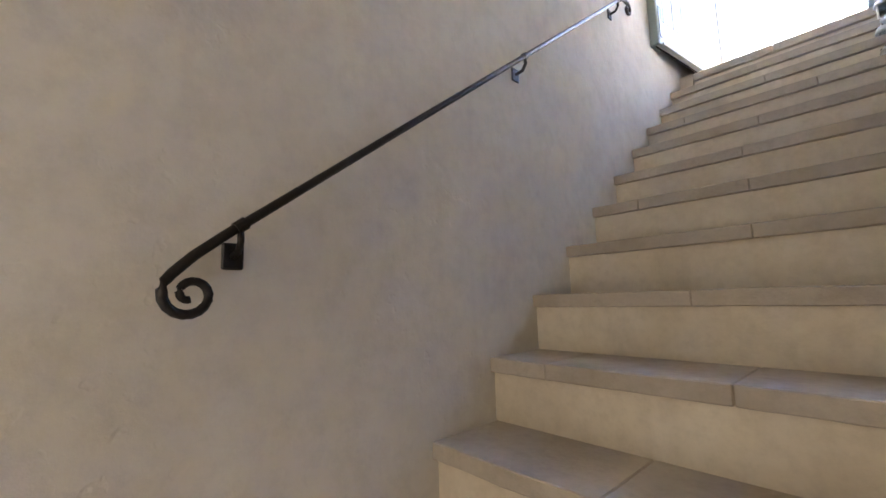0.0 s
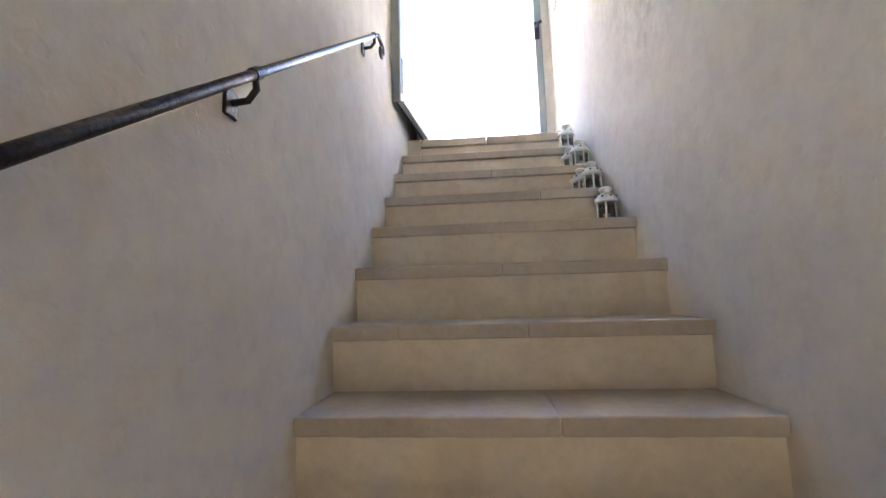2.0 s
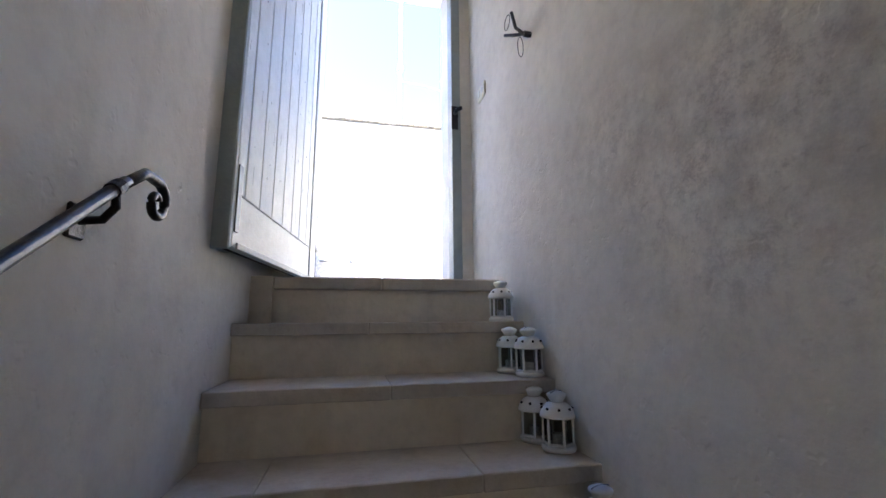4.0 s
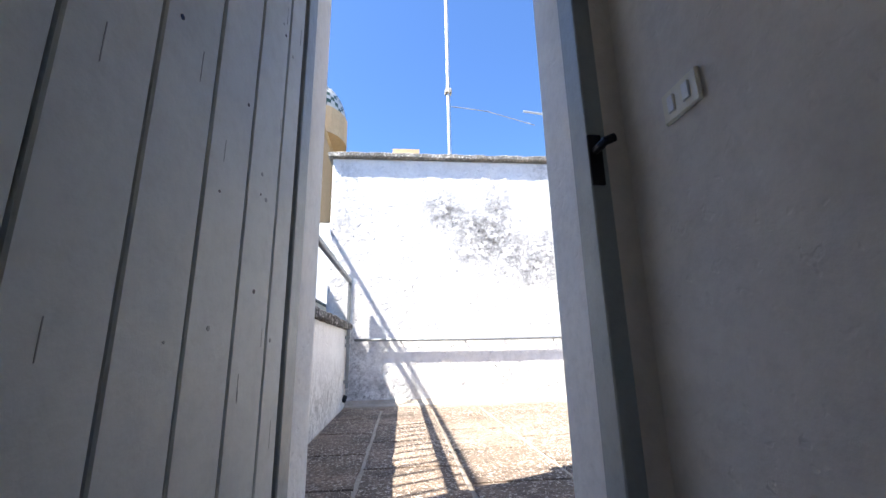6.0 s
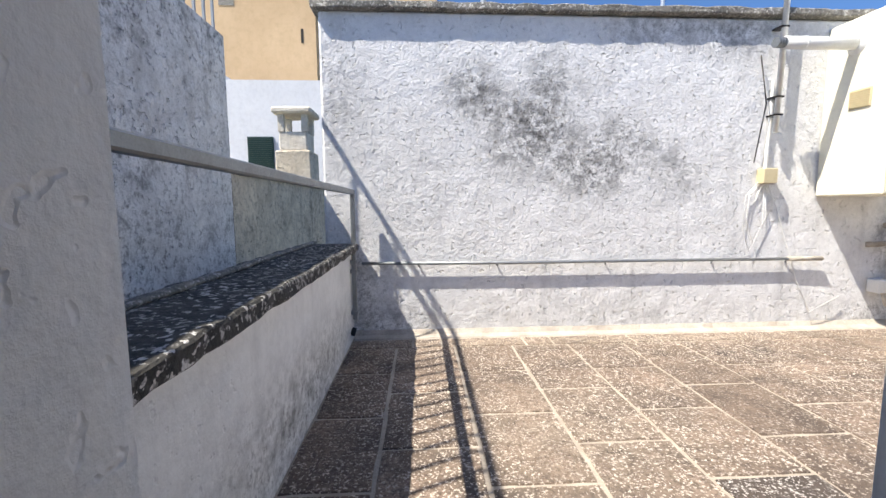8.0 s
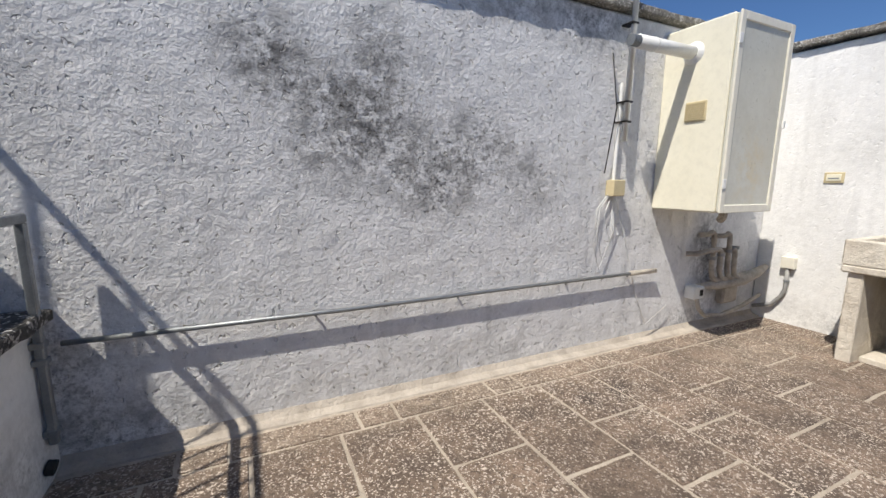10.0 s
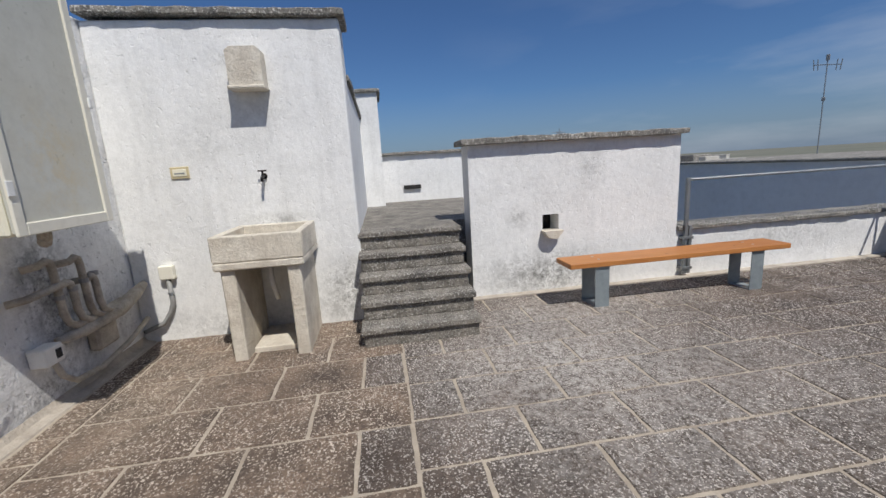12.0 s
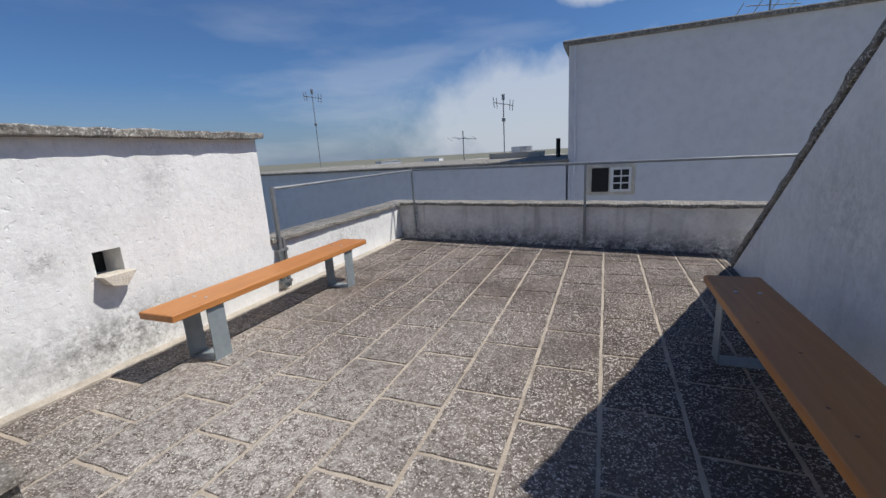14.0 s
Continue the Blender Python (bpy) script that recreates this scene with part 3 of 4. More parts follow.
# west parapet and the neighbour's wall beyond it
# the M_WHITE row at x -0.58 darkens this face towards the floor
structure("wall_west", bx(-0.99, -0.585, FRONT, NORTH, -0.25, 0.76), M_WHITE, "whitewashed parapet, darker towards its foot")
coping("trim_west", (-0.77, FRONT, 0.76), (-0.77, NORTH, 0.76), 0.47, 0.065, M_COPING_DARK, "black lichen-covered parapet coping")
coping("trim_west_ridge", (-0.90, FRONT, 0.826), (-0.90, NORTH, 0.826), 0.05, 0.022, M_COPING, "mortar ridge along the parapet coping", 0.004)
WX = -1.57                    # neighbour's face across the narrow gap
structure("wall_neighbour_stone", bx(WX - 0.38, WX, 4.08, 14.0, -7.0, 1.42), M_OLDSTONE, "old damp stone wall of the neighbour")
coping("trim_neighbour", (WX - 0.18, 4.09, 1.42), (WX - 0.18, 14.0, 1.42), 0.42, 0.05, M_COPING_DARK, "dark coping on the old stone wall")
structure("wall_neighbour_tall", bx(WX - 0.42, WX + 0.004, -3.0, 4.08, -7.0, 2.52, bevel=0.015), M_MOULDY, "tall rough whitewashed wall covered in black mould")
structure("wall_gap_floor", bx(WX + 0.004, -0.99, -3.0, 4.4, -0.3, 0.55), M_OLDSTONE, "narrow filled gap between the walls")
upper = tagged(empty("railing_neighbour", (WX - 0.05, 0, 2.52)), "thin iron balustrade on top of the neighbour's wall", "railing", kind="structure")
part("top_rail", bx(-0.02, 0.02, -2.9, 4.04, 0.66, 0.69, bevel=0.006), M_GALV, upper)
for k in range(50):
    part("baluster", bx(-0.009, 0.009, -2.8 + 0.139 * k, -2.782 + 0.139 * k, 0.0, 0.66), M_GALV, upper)

# ---- stairs inside the hut ----
stairs = tagged(empty("staircase", (0, 0, 0)), "narrow indoor stairs with worn stone treads and cream risers", "stairs", kind="structure")
RUN, RISE = 0.243, 0.19
for n in range(-1, 12):
    ye, ze = -0.085 - RUN * (11 - n), 0.03 - RISE * (12 - n)
    part("riser", bx(XL, XR, ye + 0.022, ye + 0.05, ze - RISE - 0.01, ze - 0.040), M_RISER, stairs)
    part("bed", bx(XL, XR, ye + 0.05, ye + RUN + 0.07, ze - RISE - 0.02, ze - 0.0435), M_RISER, stairs)
    cut = XL + (XR - XL) * random.uniform(0.36, 0.62)
    edges = [XL, cut, XR] if n % 3 else [XL, XL + 0.2, cut + 0.1, XR]
    for a, b in zip(edges, edges[1:]):
        bm = bx(a + 0.0005, b - 0.0005, ye, ye + RUN + 0.03, ze - 0.044, ze, bevel=0.003, cuts=18)
        for v in bm.verts:
            w = noise.noise(v.co * 9.0) + noise.noise(v.co * 31.0)
            if v.co.y < ye + 0.02:
                v.co.y += 0.0018 * w
                v.co.z += 0.0012 * w
        part("tread", bm, M_TREAD, stairs)
part("riser", bx(XL, XR, 0.17, FRONT, -0.17, -0.024), M_RISER, stairs)
for a, b in ((-0.375, 0.07), (0.07, XR)):
    bm = bx(a + 0.001, b - 0.001, 0.147, FRONT + 0.02, -0.025, 0.03, bevel=0.006, cuts=12, rough=0.002)
    part("sill", bm, M_TREAD, stairs, "worn stone door sill")
part("riser", bx(XL, -0.376, 0.147, 0.60, -0.17, 0.03), M_RISER, stairs, "plastered stub beside the sill")
structure("floor_landing", bx(XL, XR, -4.9, -2.98, -2.75, -2.62), M_TREAD, "stone landing at the stair foot", "floor")
structure("floor_door", bx(-0.6, OUT, FRONT - 0.2, FRONT + 0.05, -0.2, -0.01), M_MORTAR, "mortar strip at the threshold", "floor")


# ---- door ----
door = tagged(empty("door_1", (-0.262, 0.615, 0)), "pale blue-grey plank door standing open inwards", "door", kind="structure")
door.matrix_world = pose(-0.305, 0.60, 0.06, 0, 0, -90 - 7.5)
LW = 0.96
# backing coloured near-black so the plank gaps look deep in shade
part("door_leaf", bx(0.014, LW, -0.018, -0.006, 0, 2.0, bevel=0.003), M_DARK, door, "near-black backing, shade of the plank gaps put into its colour")
seams = [0.010] + [0.098 + 0.131 * k for k in range(7)] + [LW - 0.003]
for a, b in zip(seams, seams[1:]):
    part("plank", bx(a + 0.0027, b - 0.0027, -0.006, 0.022, 0.172, 1.996, bevel=0.003), M_DOORPAINT, door)
part("bottom_rail", bx(0.014, LW - 0.003, -0.006, 0.022, 0.002, 0.170, bevel=0.003), M_DOORPAINT, door)
part("edge_stile", bx(LW - 0.002, LW + 0.02, -0.052, 0.024, -0.005, 2.0, bevel=0.004), M_FRAMEPAINT, door)
part("back_stile", bx(LW - 0.10, LW - 0.003, -0.04, -0.018, 0.0, 2.0, bevel=0.003), M_FRAMEPAINT, door)
part("weather_bar", bx(0.02, LW - 0.03, 0.023, 0.03, 0.0, 0.02, bevel=0.002), M_FRAMEPAINT, door, "dark strip at the foot of the door")
part("bolt_plate", bx(LW - 0.035, LW - 0.008, 0.023, 0.028, 0.05, 0.26), M_GALV, door, "small grey metal plate")
for k in range(34):
    u, z = random.choice(seams[:-1]) + random.uniform(0.02, 0.10), random.uniform(0.2, 1.85)
    r = random.uniform(0.002, 0.005)
    part("knot", cy((u, 0.0221, z), (u, 0.0226, z), r, seg=9), M_FRAMEPAINT if k % 3 else M_IRON, door)
for k in range(26):
    u, z = random.choice(seams[:-1]) + random.uniform(0.02, 0.11), random.uniform(0.2, 1.8)
    part("scratch", bx(u, u + 0.0015, 0.0221, 0.0225, z, z + random.uniform(0.02, 0.07)), M_FRAMEPAINT, door)

frame_ob = tagged(empty("door_frame", (0, 0, 0)), "grey-green painted wooden door frame", "door frame", kind="structure")
for a, b in ((DX1 - 0.005, DX1 + 0.05), (DX0 - 0.05, DX0 + 0.005)):
    part("jamb", bx(a, b, 0.604 if a < 0 else 0.595, 0.70, 0.03, DTOP, bevel=0.004), M_FRAMEPAINT, frame_ob)
part("head", bx(DX0 + 0.005, DX1 - 0.005, 0.595, 0.70, DTOP - 0.045, DTOP, bevel=0.004), M_FRAMEPAINT, frame_ob)
# added black strip: the hinge gap's shade as colour
part("hinge_strip", bx(DX0 - 0.045, DX0 - 0.012, 0.588, 0.6035, 0.06, DTOP - 0.05), M_DARK, frame_ob, "black strip added as the shade in the hinge gap")
latch = tagged(empty("door_lock", (DX1 + 0.012, 0.590, 1.05)), "black metal latch fixed to the door frame", "latch")
part("plate", bx(-0.02, 0.02, -0.006, 0.004, -0.07, 0.08, bevel=0.003), M_IRON, latch)
bm = tube(bmesh.new(), [(0, -0.006, 0.03), (0.0, -0.035, 0.03), (0.005, -0.05, 0.035), (0.03, -0.055, 0.045)], 0.012)
part("keeper", bm, M_IRON, latch)

# ---- handrail ----
rail = tagged(empty("handrail", (0, 0, 0)), "black wrought-iron handrail with curled ends", "handrail", kind="structure")
RX = -0.41
def rz(y):
    return -1.361 + 0.765 * (y + 2.791)
cyy, czz = -2.853, -1.476
curl = [(RX, cyy + 0.045 * (1 - k / 30) * math.cos(radians(128 + 21 * k)), czz + 0.045 * (1 - k / 30) * math.sin(radians(128 + 21 * k))) for k in range(25)]
part("bar", tube(bmesh.new(), [(RX, -0.93, rz(-0.93)), (RX, -1.9, rz(-1.9)), (RX, -2.80, rz(-2.80)), (RX, -2.85, rz(-2.85) - 0.003)] + curl, [0.0095] * 4 + [0.0095 - 0.00012 * k for k in range(25)], 10), M_IRON, rail, smooth=True)
e = rz(-0.93)
curl2 = [(RX, -0.825 + 0.040 * (1 - k / 26) * math.sin(radians(-20 + 21 * k)), e - 0.004 + 0.040 * (1 - k / 26) * math.cos(radians(-20 + 21 * k))) for k in range(22)]
part("upper_curl", tube(bmesh.new(), [(RX, -0.95, rz(-0.95)), (RX, -0.875, e + 0.034)] + curl2, [0.0095] * 2 + [0.0095 - 0.00015 * k for k in range(22)], 10), M_IRON, rail, smooth=True)
for y in (-2.775, -1.825, -0.955):
    z = rz(y)
    br = part("bracket", tube(bmesh.new(), [(RX, y, z), (RX + 0.003, y, z - 0.03), (RX - 0.012, y, z - 0.05), (XL + 0.008, y, z - 0.053)], 0.0065), M_IRON, rail, smooth=True)
    part("wall_plate", bx(XL + 0.0, XL + 0.008, y - 0.02, y + 0.02, z - 0.08, z - 0.028, bevel=0.003), M_IRON, br)
    part("collar", tube(bmesh.new(), [(RX, y - 0.009, rz(y - 0.009)), (RX, y + 0.009, rz(y + 0.009))], 0.0125, 10), M_IRON, br)

# ---- lanterns on the treads ----
def lantern():
    o = tagged(empty("lantern"), "small white enamelled metal candle lantern with glass panes", "lantern", "lanterns on the stairs")
    part("base", lathe(bmesh.new(), [(0.050, 0), (0.052, 0.006), (0.050, 0.014), (0.045, 0.016)], 20), M_LANTERN, o, smooth=True)
    for k in range(6):
        a = math.tau * k / 6
        b = math.tau * (k + 1) / 6
        p, q = Vector((0.044 * math.cos(a), 0.044 * math.sin(a), 0)), Vector((0.044 * math.cos(b), 0.044 * math.sin(b), 0))
        part("post", cy(p + Vector((0, 0, 0.014)), p + Vector((0, 0, 0.095)), 0.0042, seg=6), M_LANTERN, o)
        bm = bmesh.new()
        vs = [bm.verts.new(v) for v in (p * 0.97 + Vector((0, 0, 0.016)), q * 0.97 + Vector((0, 0, 0.016)), q * 0.97 + Vector((0, 0, 0.093)), p * 0.97 + Vector((0, 0, 0.093)),
                                        p * 0.93 + Vector((0, 0, 0.016)), q * 0.93 + Vector((0, 0, 0.016)), q * 0.93 + Vector((0, 0, 0.093)), p * 0.93 + Vector((0, 0, 0.093)))]
        for f in ((0, 1, 2, 3), (7, 6, 5, 4), (0, 4, 5, 1), (1, 5, 6, 2), (2, 6, 7, 3), (3, 7, 4, 0)):
            bm.faces.new([vs[i] for i in f])
        part("pane", bm, M_GLASS, o)
        part("sash", bx(-0.022, 0.022, -0.001, 0.001, 0, 0.007), M_LANTERN, o).matrix_local = Matrix.Translation((p + q) / 2 + Vector((0, 0, 0.016))) @ Matrix.Rotation((a + b) / 2 + math.pi / 2, 4, "Z")
    part("roof", lathe(bmesh.new(), [(0.044, 0.092), (0.053, 0.094), (0.052, 0.102), (0.046, 0.118), (0.034, 0.130), (0.024, 0.135), (0.020, 0.136)], 20), M_LANTERN, o, smooth=True)
    for k in range(8):
        a = math.tau * k / 8
        c = Vector((0.0435 * math.cos(a), 0.0435 * math.sin(a), 0.118))
        part("vent_hole", cy(c, c + Vector((0.004 * math.cos(a), 0.004 * math.sin(a), 0.003)), 0.004, seg=8), M_DARK, o)
    part("cap", lathe(bmesh.new(), [(0.019, 0.135), (0.021, 0.142), (0.030, 0.155), (0.029, 0.160), (0.018, 0.166), (0.006, 0.169)], 18), M_LANTERN, o, smooth=True)
    part("handle", tube(bmesh.new(), [(0.028 * math.cos(t), 0.0, 0.157 + 0.006 + 0.026 * math.sin(t) * 0.2) for t in [math.pi * i / 10 for i in range(11)]], 0.0013, 6), M_GALV, o)
    part("candle", cy((0, 0, 0.016), (0, 0, 0.045), 0.018, seg=12), M_LANTERN, o, "white tea-light candle")
    return o


first = lantern()
places = [(0.56, -0.65, 8, 10), (0.567, -0.43, 9, 25), (0.54, -0.325, 9, 5), (0.567, -0.24, 10, 40), (0.54, -0.125, 10, 15), (0.552, -0.01, 11, 30)]
first.matrix_world = pose(places[0][0], places[0][1], 0.03 - RISE * 4 + 0.001, 0, 0, 10)
for x, y, n, a in places[1:]:
    copy_thing(first, pose(x, y, 0.03 - RISE * (12 - n) + 0.001, 0, 0, a))

# ---- switch and wall hook inside ----
sw = tagged(empty("light_switch", (XR, 0.36, 1.10)), "cream double light switch on the stair wall", "switch")
part("plate", bx(-0.012, 0, -0.06, 0.06, -0.04, 0.04, bevel=0.004), M_CREAM, sw)
for k in (-0.025, 0.025):
    part("rocker", bx(-0.017, -0.011, k - 0.012, k + 0.012, -0.022, 0.022, bevel=0.003), M_PLASTIC, sw)
hatch = tagged(empty("wall_hatch", (XL, -1.33, -0.06)), "small blue-grey painted hatch on the stair wall", "hatch")
part("panel", bx(0, 0.012, -0.38, -0.02, 0.02, 0.40, bevel=0.003), M_DOORPAINT, hatch)
for a in ((-0.40, 0.0, 0.0, 0.03), (-0.40, 0.0, 0.39, 0.42), (-0.40, -0.37, 0.03, 0.39), (-0.03, 0.0, 0.03, 0.39)):
    part("rim", bx(0, 0.022, a[0], a[1], a[2], a[3], bevel=0.003), M_FRAMEPAINT, hatch)
hook = tagged(empty("wall_hook", (XR, -0.269, 0.986)), "small black iron double hook with wire loops", "hook")
part("stem", tube(bmesh.new(), [(0, 0, 0), (-0.03, 0.0, 0.0)], 0.012), M_IRON, hook)
part("prong", tube(bmesh.new(), [(-0.03, 0, 0), (-0.05, 0.04, 0.02), (-0.07, 0.10, 0.06)], 0.007), M_IRON, hook)
part("prong", tube(bmesh.new(), [(-0.03, 0, 0), (-0.06, 0.01, 0.03), (-0.08, 0.0, 0.09)], 0.007), M_IRON, hook)
part("wire_loop", tube(bmesh.new(), [(-0.04 + 0.012 * math.sin(t), 0.015, -0.05 - 0.045 * math.cos(t)) for t in [math.tau * i / 14 for i in range(15)]], 0.0015, 5), M_IRON, hook)
part("wire_loop", tube(bmesh.new(), [(-0.075, 0.06 + 0.03 * math.sin(t), 0.09 + 0.03 * math.cos(t)) for t in [math.tau * i / 14 for i in range(15)]], 0.0015, 5), M_IRON, hook)


# ---- terrace things ----
def bench(label, at, length, rz):
    o = tagged(empty("bench", at, rz), label, "bench", "plank benches on the terrace")
    bm = bx(-0.16, 0.16, 0, length, 0.405, 0.455, bevel=0.005)
    part("seat", bm, M_WOOD, o)
    for y in (0.27, length - 0.40):
        leg = part("leg", bx(-0.135, -0.127, y, y + 0.14, 0.0, 0.404, bevel=0.001), M_STEEL_LEG, o, "grey folded steel plate leg")
        part("rear_plate", bx(0.127, 0.135, y, y + 0.14, 0.0, 0.404, bevel=0.001), M_STEEL_LEG, leg)
        part("foot_plate", bx(-0.127, 0.127, y, y + 0.14, 0.0, 0.008), M_STEEL_LEG, leg)
        part("top_plate", bx(-0.127, 0.127, y, y + 0.14, 0.396, 0.404), M_STEEL_LEG, leg)
        for x in (-0.06, 0.06):
            part("bolt", cy((x, y + 0.07, 0.455), (x, y + 0.07, 0.459), 0.011, seg=10), M_ALU, o)
    for k in range(5):
        x, y = random.uniform(-0.12, 0.12), random.uniform(0.3, length - 0.3)
        part("knot", cy((x, y, 0.4552), (x, y, 0.4556), random.uniform(0.006, 0.013), seg=9), M_KNOT, o)
    return o


bench("orange-brown varnished plank bench on grey steel legs", (5.03, -2.17, 0.001), 2.33, 0)
bench("shaded orange-brown plank bench beside the hut wall", (1.535, -1.33, 0.001), 2.30, 0)

# stone sink
sink = tagged(empty("stone_sink", (4.60, 2.44, 0)), "old cream stone wash trough on two slab legs", "sink")
SD, SWD = EAST - 4.60, 0.66
part("basin", bx(0, SD, 0, SWD, 0.74, 0.80, bevel=0.01), M_SINK, sink, "thick stone trough floor")
for a in ((0, 0.06, 0, SWD), (SD - 0.06, SD - 0.002, 0, SWD), (0.06, SD - 0.06, 0, 0.06), (0.06, SD - 0.06, SWD - 0.06, SWD)):
    part("basin_wall", bx(a[0], a[1], a[2], a[3], 0.80, 1.0, bevel=0.008, cuts=6, rough=0.003), M_SINK, sink)
part("washboard", bx(0.06, 0.30, 0.06, SWD - 0.06, 0.90, 0.93, bevel=0.004), M_SINK, sink)
for y in (0.04, SWD - 0.14):
    part("leg", bx(0.03, SD - 0.02, y, y + 0.10, 0.0, 0.74, bevel=0.008, cuts=5, rough=0.003), M_SINK, sink)
part("floor_slab", bx(0.16, SD - 0.03, 0.15, SWD - 0.15, 0.0, 0.05, bevel=0.006), M_SINK, sink)
part("drain_pipe", tube(bmesh.new(), [(0.30, 0.33, 0.75), (0.30, 0.33, 0.55), (0.33, 0.31, 0.40)], 0.022), M_PLASTIC, sink, "white plastic waste pipe", smooth=True)
tap = tagged(empty("tap", (EAST, 2.82, 1.42)), "dark bronze garden tap on the white wall", "tap")
part("body", tube(bmesh.new(), [(0, 0, 0), (-0.05, 0, 0), (-0.085, 0, -0.012), (-0.095, 0, -0.045)], 0.014), M_IRON, tap, smooth=True)
part("stem", cy((-0.05, 0, 0), (-0.05, 0, 0.045), 0.010), M_IRON, tap)
part("handle", tube(bmesh.new(), [(-0.05, -0.035, 0.047), (-0.05, 0.035, 0.047)], 0.007), M_IRON, tap)
part("flange", cy((0, 0, 0), (-0.008, 0, 0), 0.026, seg=14), M_IRON, tap)
niche = tagged(empty("wall_cover", (EAST, 2.82, 2.18)), "weathered grey stone box cover on the white wall", "wall box")
bm = prism_x(bmesh.new(), [(-0.135, -0.03), (0.135, -0.03), (0.135, 0.24), (0.10, 0.27), (-0.10, 0.27), (-0.135, 0.24)], -0.15, 0)
part("box", bm, M_SINK, niche)
part("lip", bx(-0.175, 0, -0.145, 0.145, -0.055, -0.03, bevel=0.006), M_SINK, niche)
outlet = tagged(empty("wall_socket", (EAST, 3.50, 1.49)), "weatherproof cream socket plate", "socket")
part("frame", bx(-0.012, 0, -0.075, 0.075, -0.05, 0.05, bevel=0.004), M_BEIGE_PLASTIC, outlet)
part("cover", bx(-0.018, -0.012, -0.055, 0.055, -0.03, 0.03, bevel=0.003), M_CREAM, outlet)
part("slot", bx(-0.0195, -0.018, -0.04, 0.04, -0.012, 0.0), M_GALV, outlet)
jb = tagged(empty("conduit_box", (EAST, 3.74, 0.64)), "grey conduit box with a bent plastic pipe", "conduit box")
part("case", bx(-0.06, 0, -0.06, 0.06, -0.06, 0.06, bevel=0.006), M_CREAM_EDGE, jb)
part("pipe", tube(bmesh.new(), [(-0.03, 0, -0.06), (-0.03, 0, -0.28), (-0.03, 0.03, -0.36), (-0.04, 0.10, -0.46), (-0.06, 0.26, -0.52)], 0.02), M_BROWNFELT, jb, smooth=True)
part("clip", cy((-0.03, 0, -0.18), (-0.03, 0, -0.20), 0.026), M_GALV, jb)

# outdoor steps to the raised terrace
outer = tagged(empty("outdoor_steps", (4.57, 1.08, 0)), "short flight of weathered grey stone steps", "steps", kind="structure")
R5 = 0.168
for k in range(5):
    x = 0.18 * k
    part("step_body", bx(x + 0.03, 1.0 if k < 4 else 1.1, 0.02, 0.97, R5 * k, R5 * (k + 1) - 0.05, bevel=0.006), M_STEP, outer)
    bm = bx(x, x + 0.24 if k < 4 else 1.3, 0, 0.99, R5 * (k + 1) - 0.05, R5 * (k + 1), bevel=0.007, cuts=14, rough=0.004)
    part("tread_slab", bm, M_STEP, outer)
drainbox = tagged(part("drain_vent", bx(8.95, 9.01, 1.08, 1.39, 1.05, 1.12, bevel=0.006), M_DARK), "dark slot vent low in the parapet", "vent")

# shard of stone in the drain hole
spout = tagged(part("drain_spout", prism_x(bmesh.new(), [(HY0 - 0.02, HZ0 + 0.02), (HY1 + 0.02, HZ0 + 0.02), (HY1 - 0.03, HZ0 - 0.05), (HY0 + 0.06, HZ0 - 0.07)], BLOCK - 0.10, BLOCK + 0.05), M_SINK), "broken stone spout below the drain hole", "spout")

# boiler cabinet
cab = tagged(empty("boiler_cabinet", (3.545, 3.475, 1.205)), "cream metal boiler cabinet hung in the corner", "cabinet")
CW, CD, CH = 0.69, 0.575, 1.43
part("body", bx(0, CW, 0.03, CD - 0.002, 0, CH, bevel=0.012), M_CREAM, cab)
dr = part("door", bx(0.012, CW - 0.006, 0, 0.028, 0.012, CH - 0.012, bevel=0.006), M_PANEL, cab, "yellowed flat door panel")
for a in ((0.0, 0.055, -0.012, 0.004, 0.0, CH), (CW - 0.055, CW, -0.012, 0.004, 0.0, CH), (0.055, CW - 0.055, -0.012, 0.004, 0.0, 0.06), (0.055, CW - 0.055, -0.012, 0.004, CH - 0.06, CH)):
    part("door_rim", bx(*a, bevel=0.004), M_CREAM_EDGE, dr)
for z in (0.22, 1.24):
    part("hinge", bx(-0.008, 0.03, -0.02, -0.012, z - 0.035, z + 0.035, bevel=0.003), M_PLASTIC, dr)
part("catch", bx(CW - 0.01, CW + 0.02, -0.022, -0.008, 0.66, 0.72, bevel=0.004), M_PLASTIC, dr)
vent = part("vent", bx(-0.010, 0.002, 0.17, 0.34, 0.70, 0.85, bevel=0.003), M_BEIGE_PLASTIC, cab)
for k in range(8):
    part("louvre", bx(-0.018, -0.009, 0.18, 0.33, 0.712 + k * 0.0165, 0.721 + k * 0.0165), M_BEIGE_PLASTIC, vent)
fl = part("flue", cy((0.0, 0.32, 1.22), (-0.62, 0.32, 1.22), 0.048, seg=20), M_PLASTIC, cab, smooth=True)
part("flue_collar", cy((0.0, 0.32, 1.22), (-0.025, 0.32, 1.22), 0.085, 0.055, seg=20), M_PLASTIC, fl)
for k in range(4):
    part("flue_tip", cy((-0.62 - 0.02 * k, 0.32, 1.22), (-0.632 - 0.02 * k, 0.32, 1.22), 0.040, seg=16), M_GALV, fl)
part("flue_ring", cy((-0.45, 0.32, 1.22), (-0.46, 0.32, 1.22), 0.052, seg=20), M_PLASTIC, fl)
part("underside_pipe", tube(bmesh.new(), [(0.5, 0.25, 0.0), (0.5, 0.25, -0.06), (0.56, 0.3, -0.09)], 0.035), M_RUSTPIPE, cab)

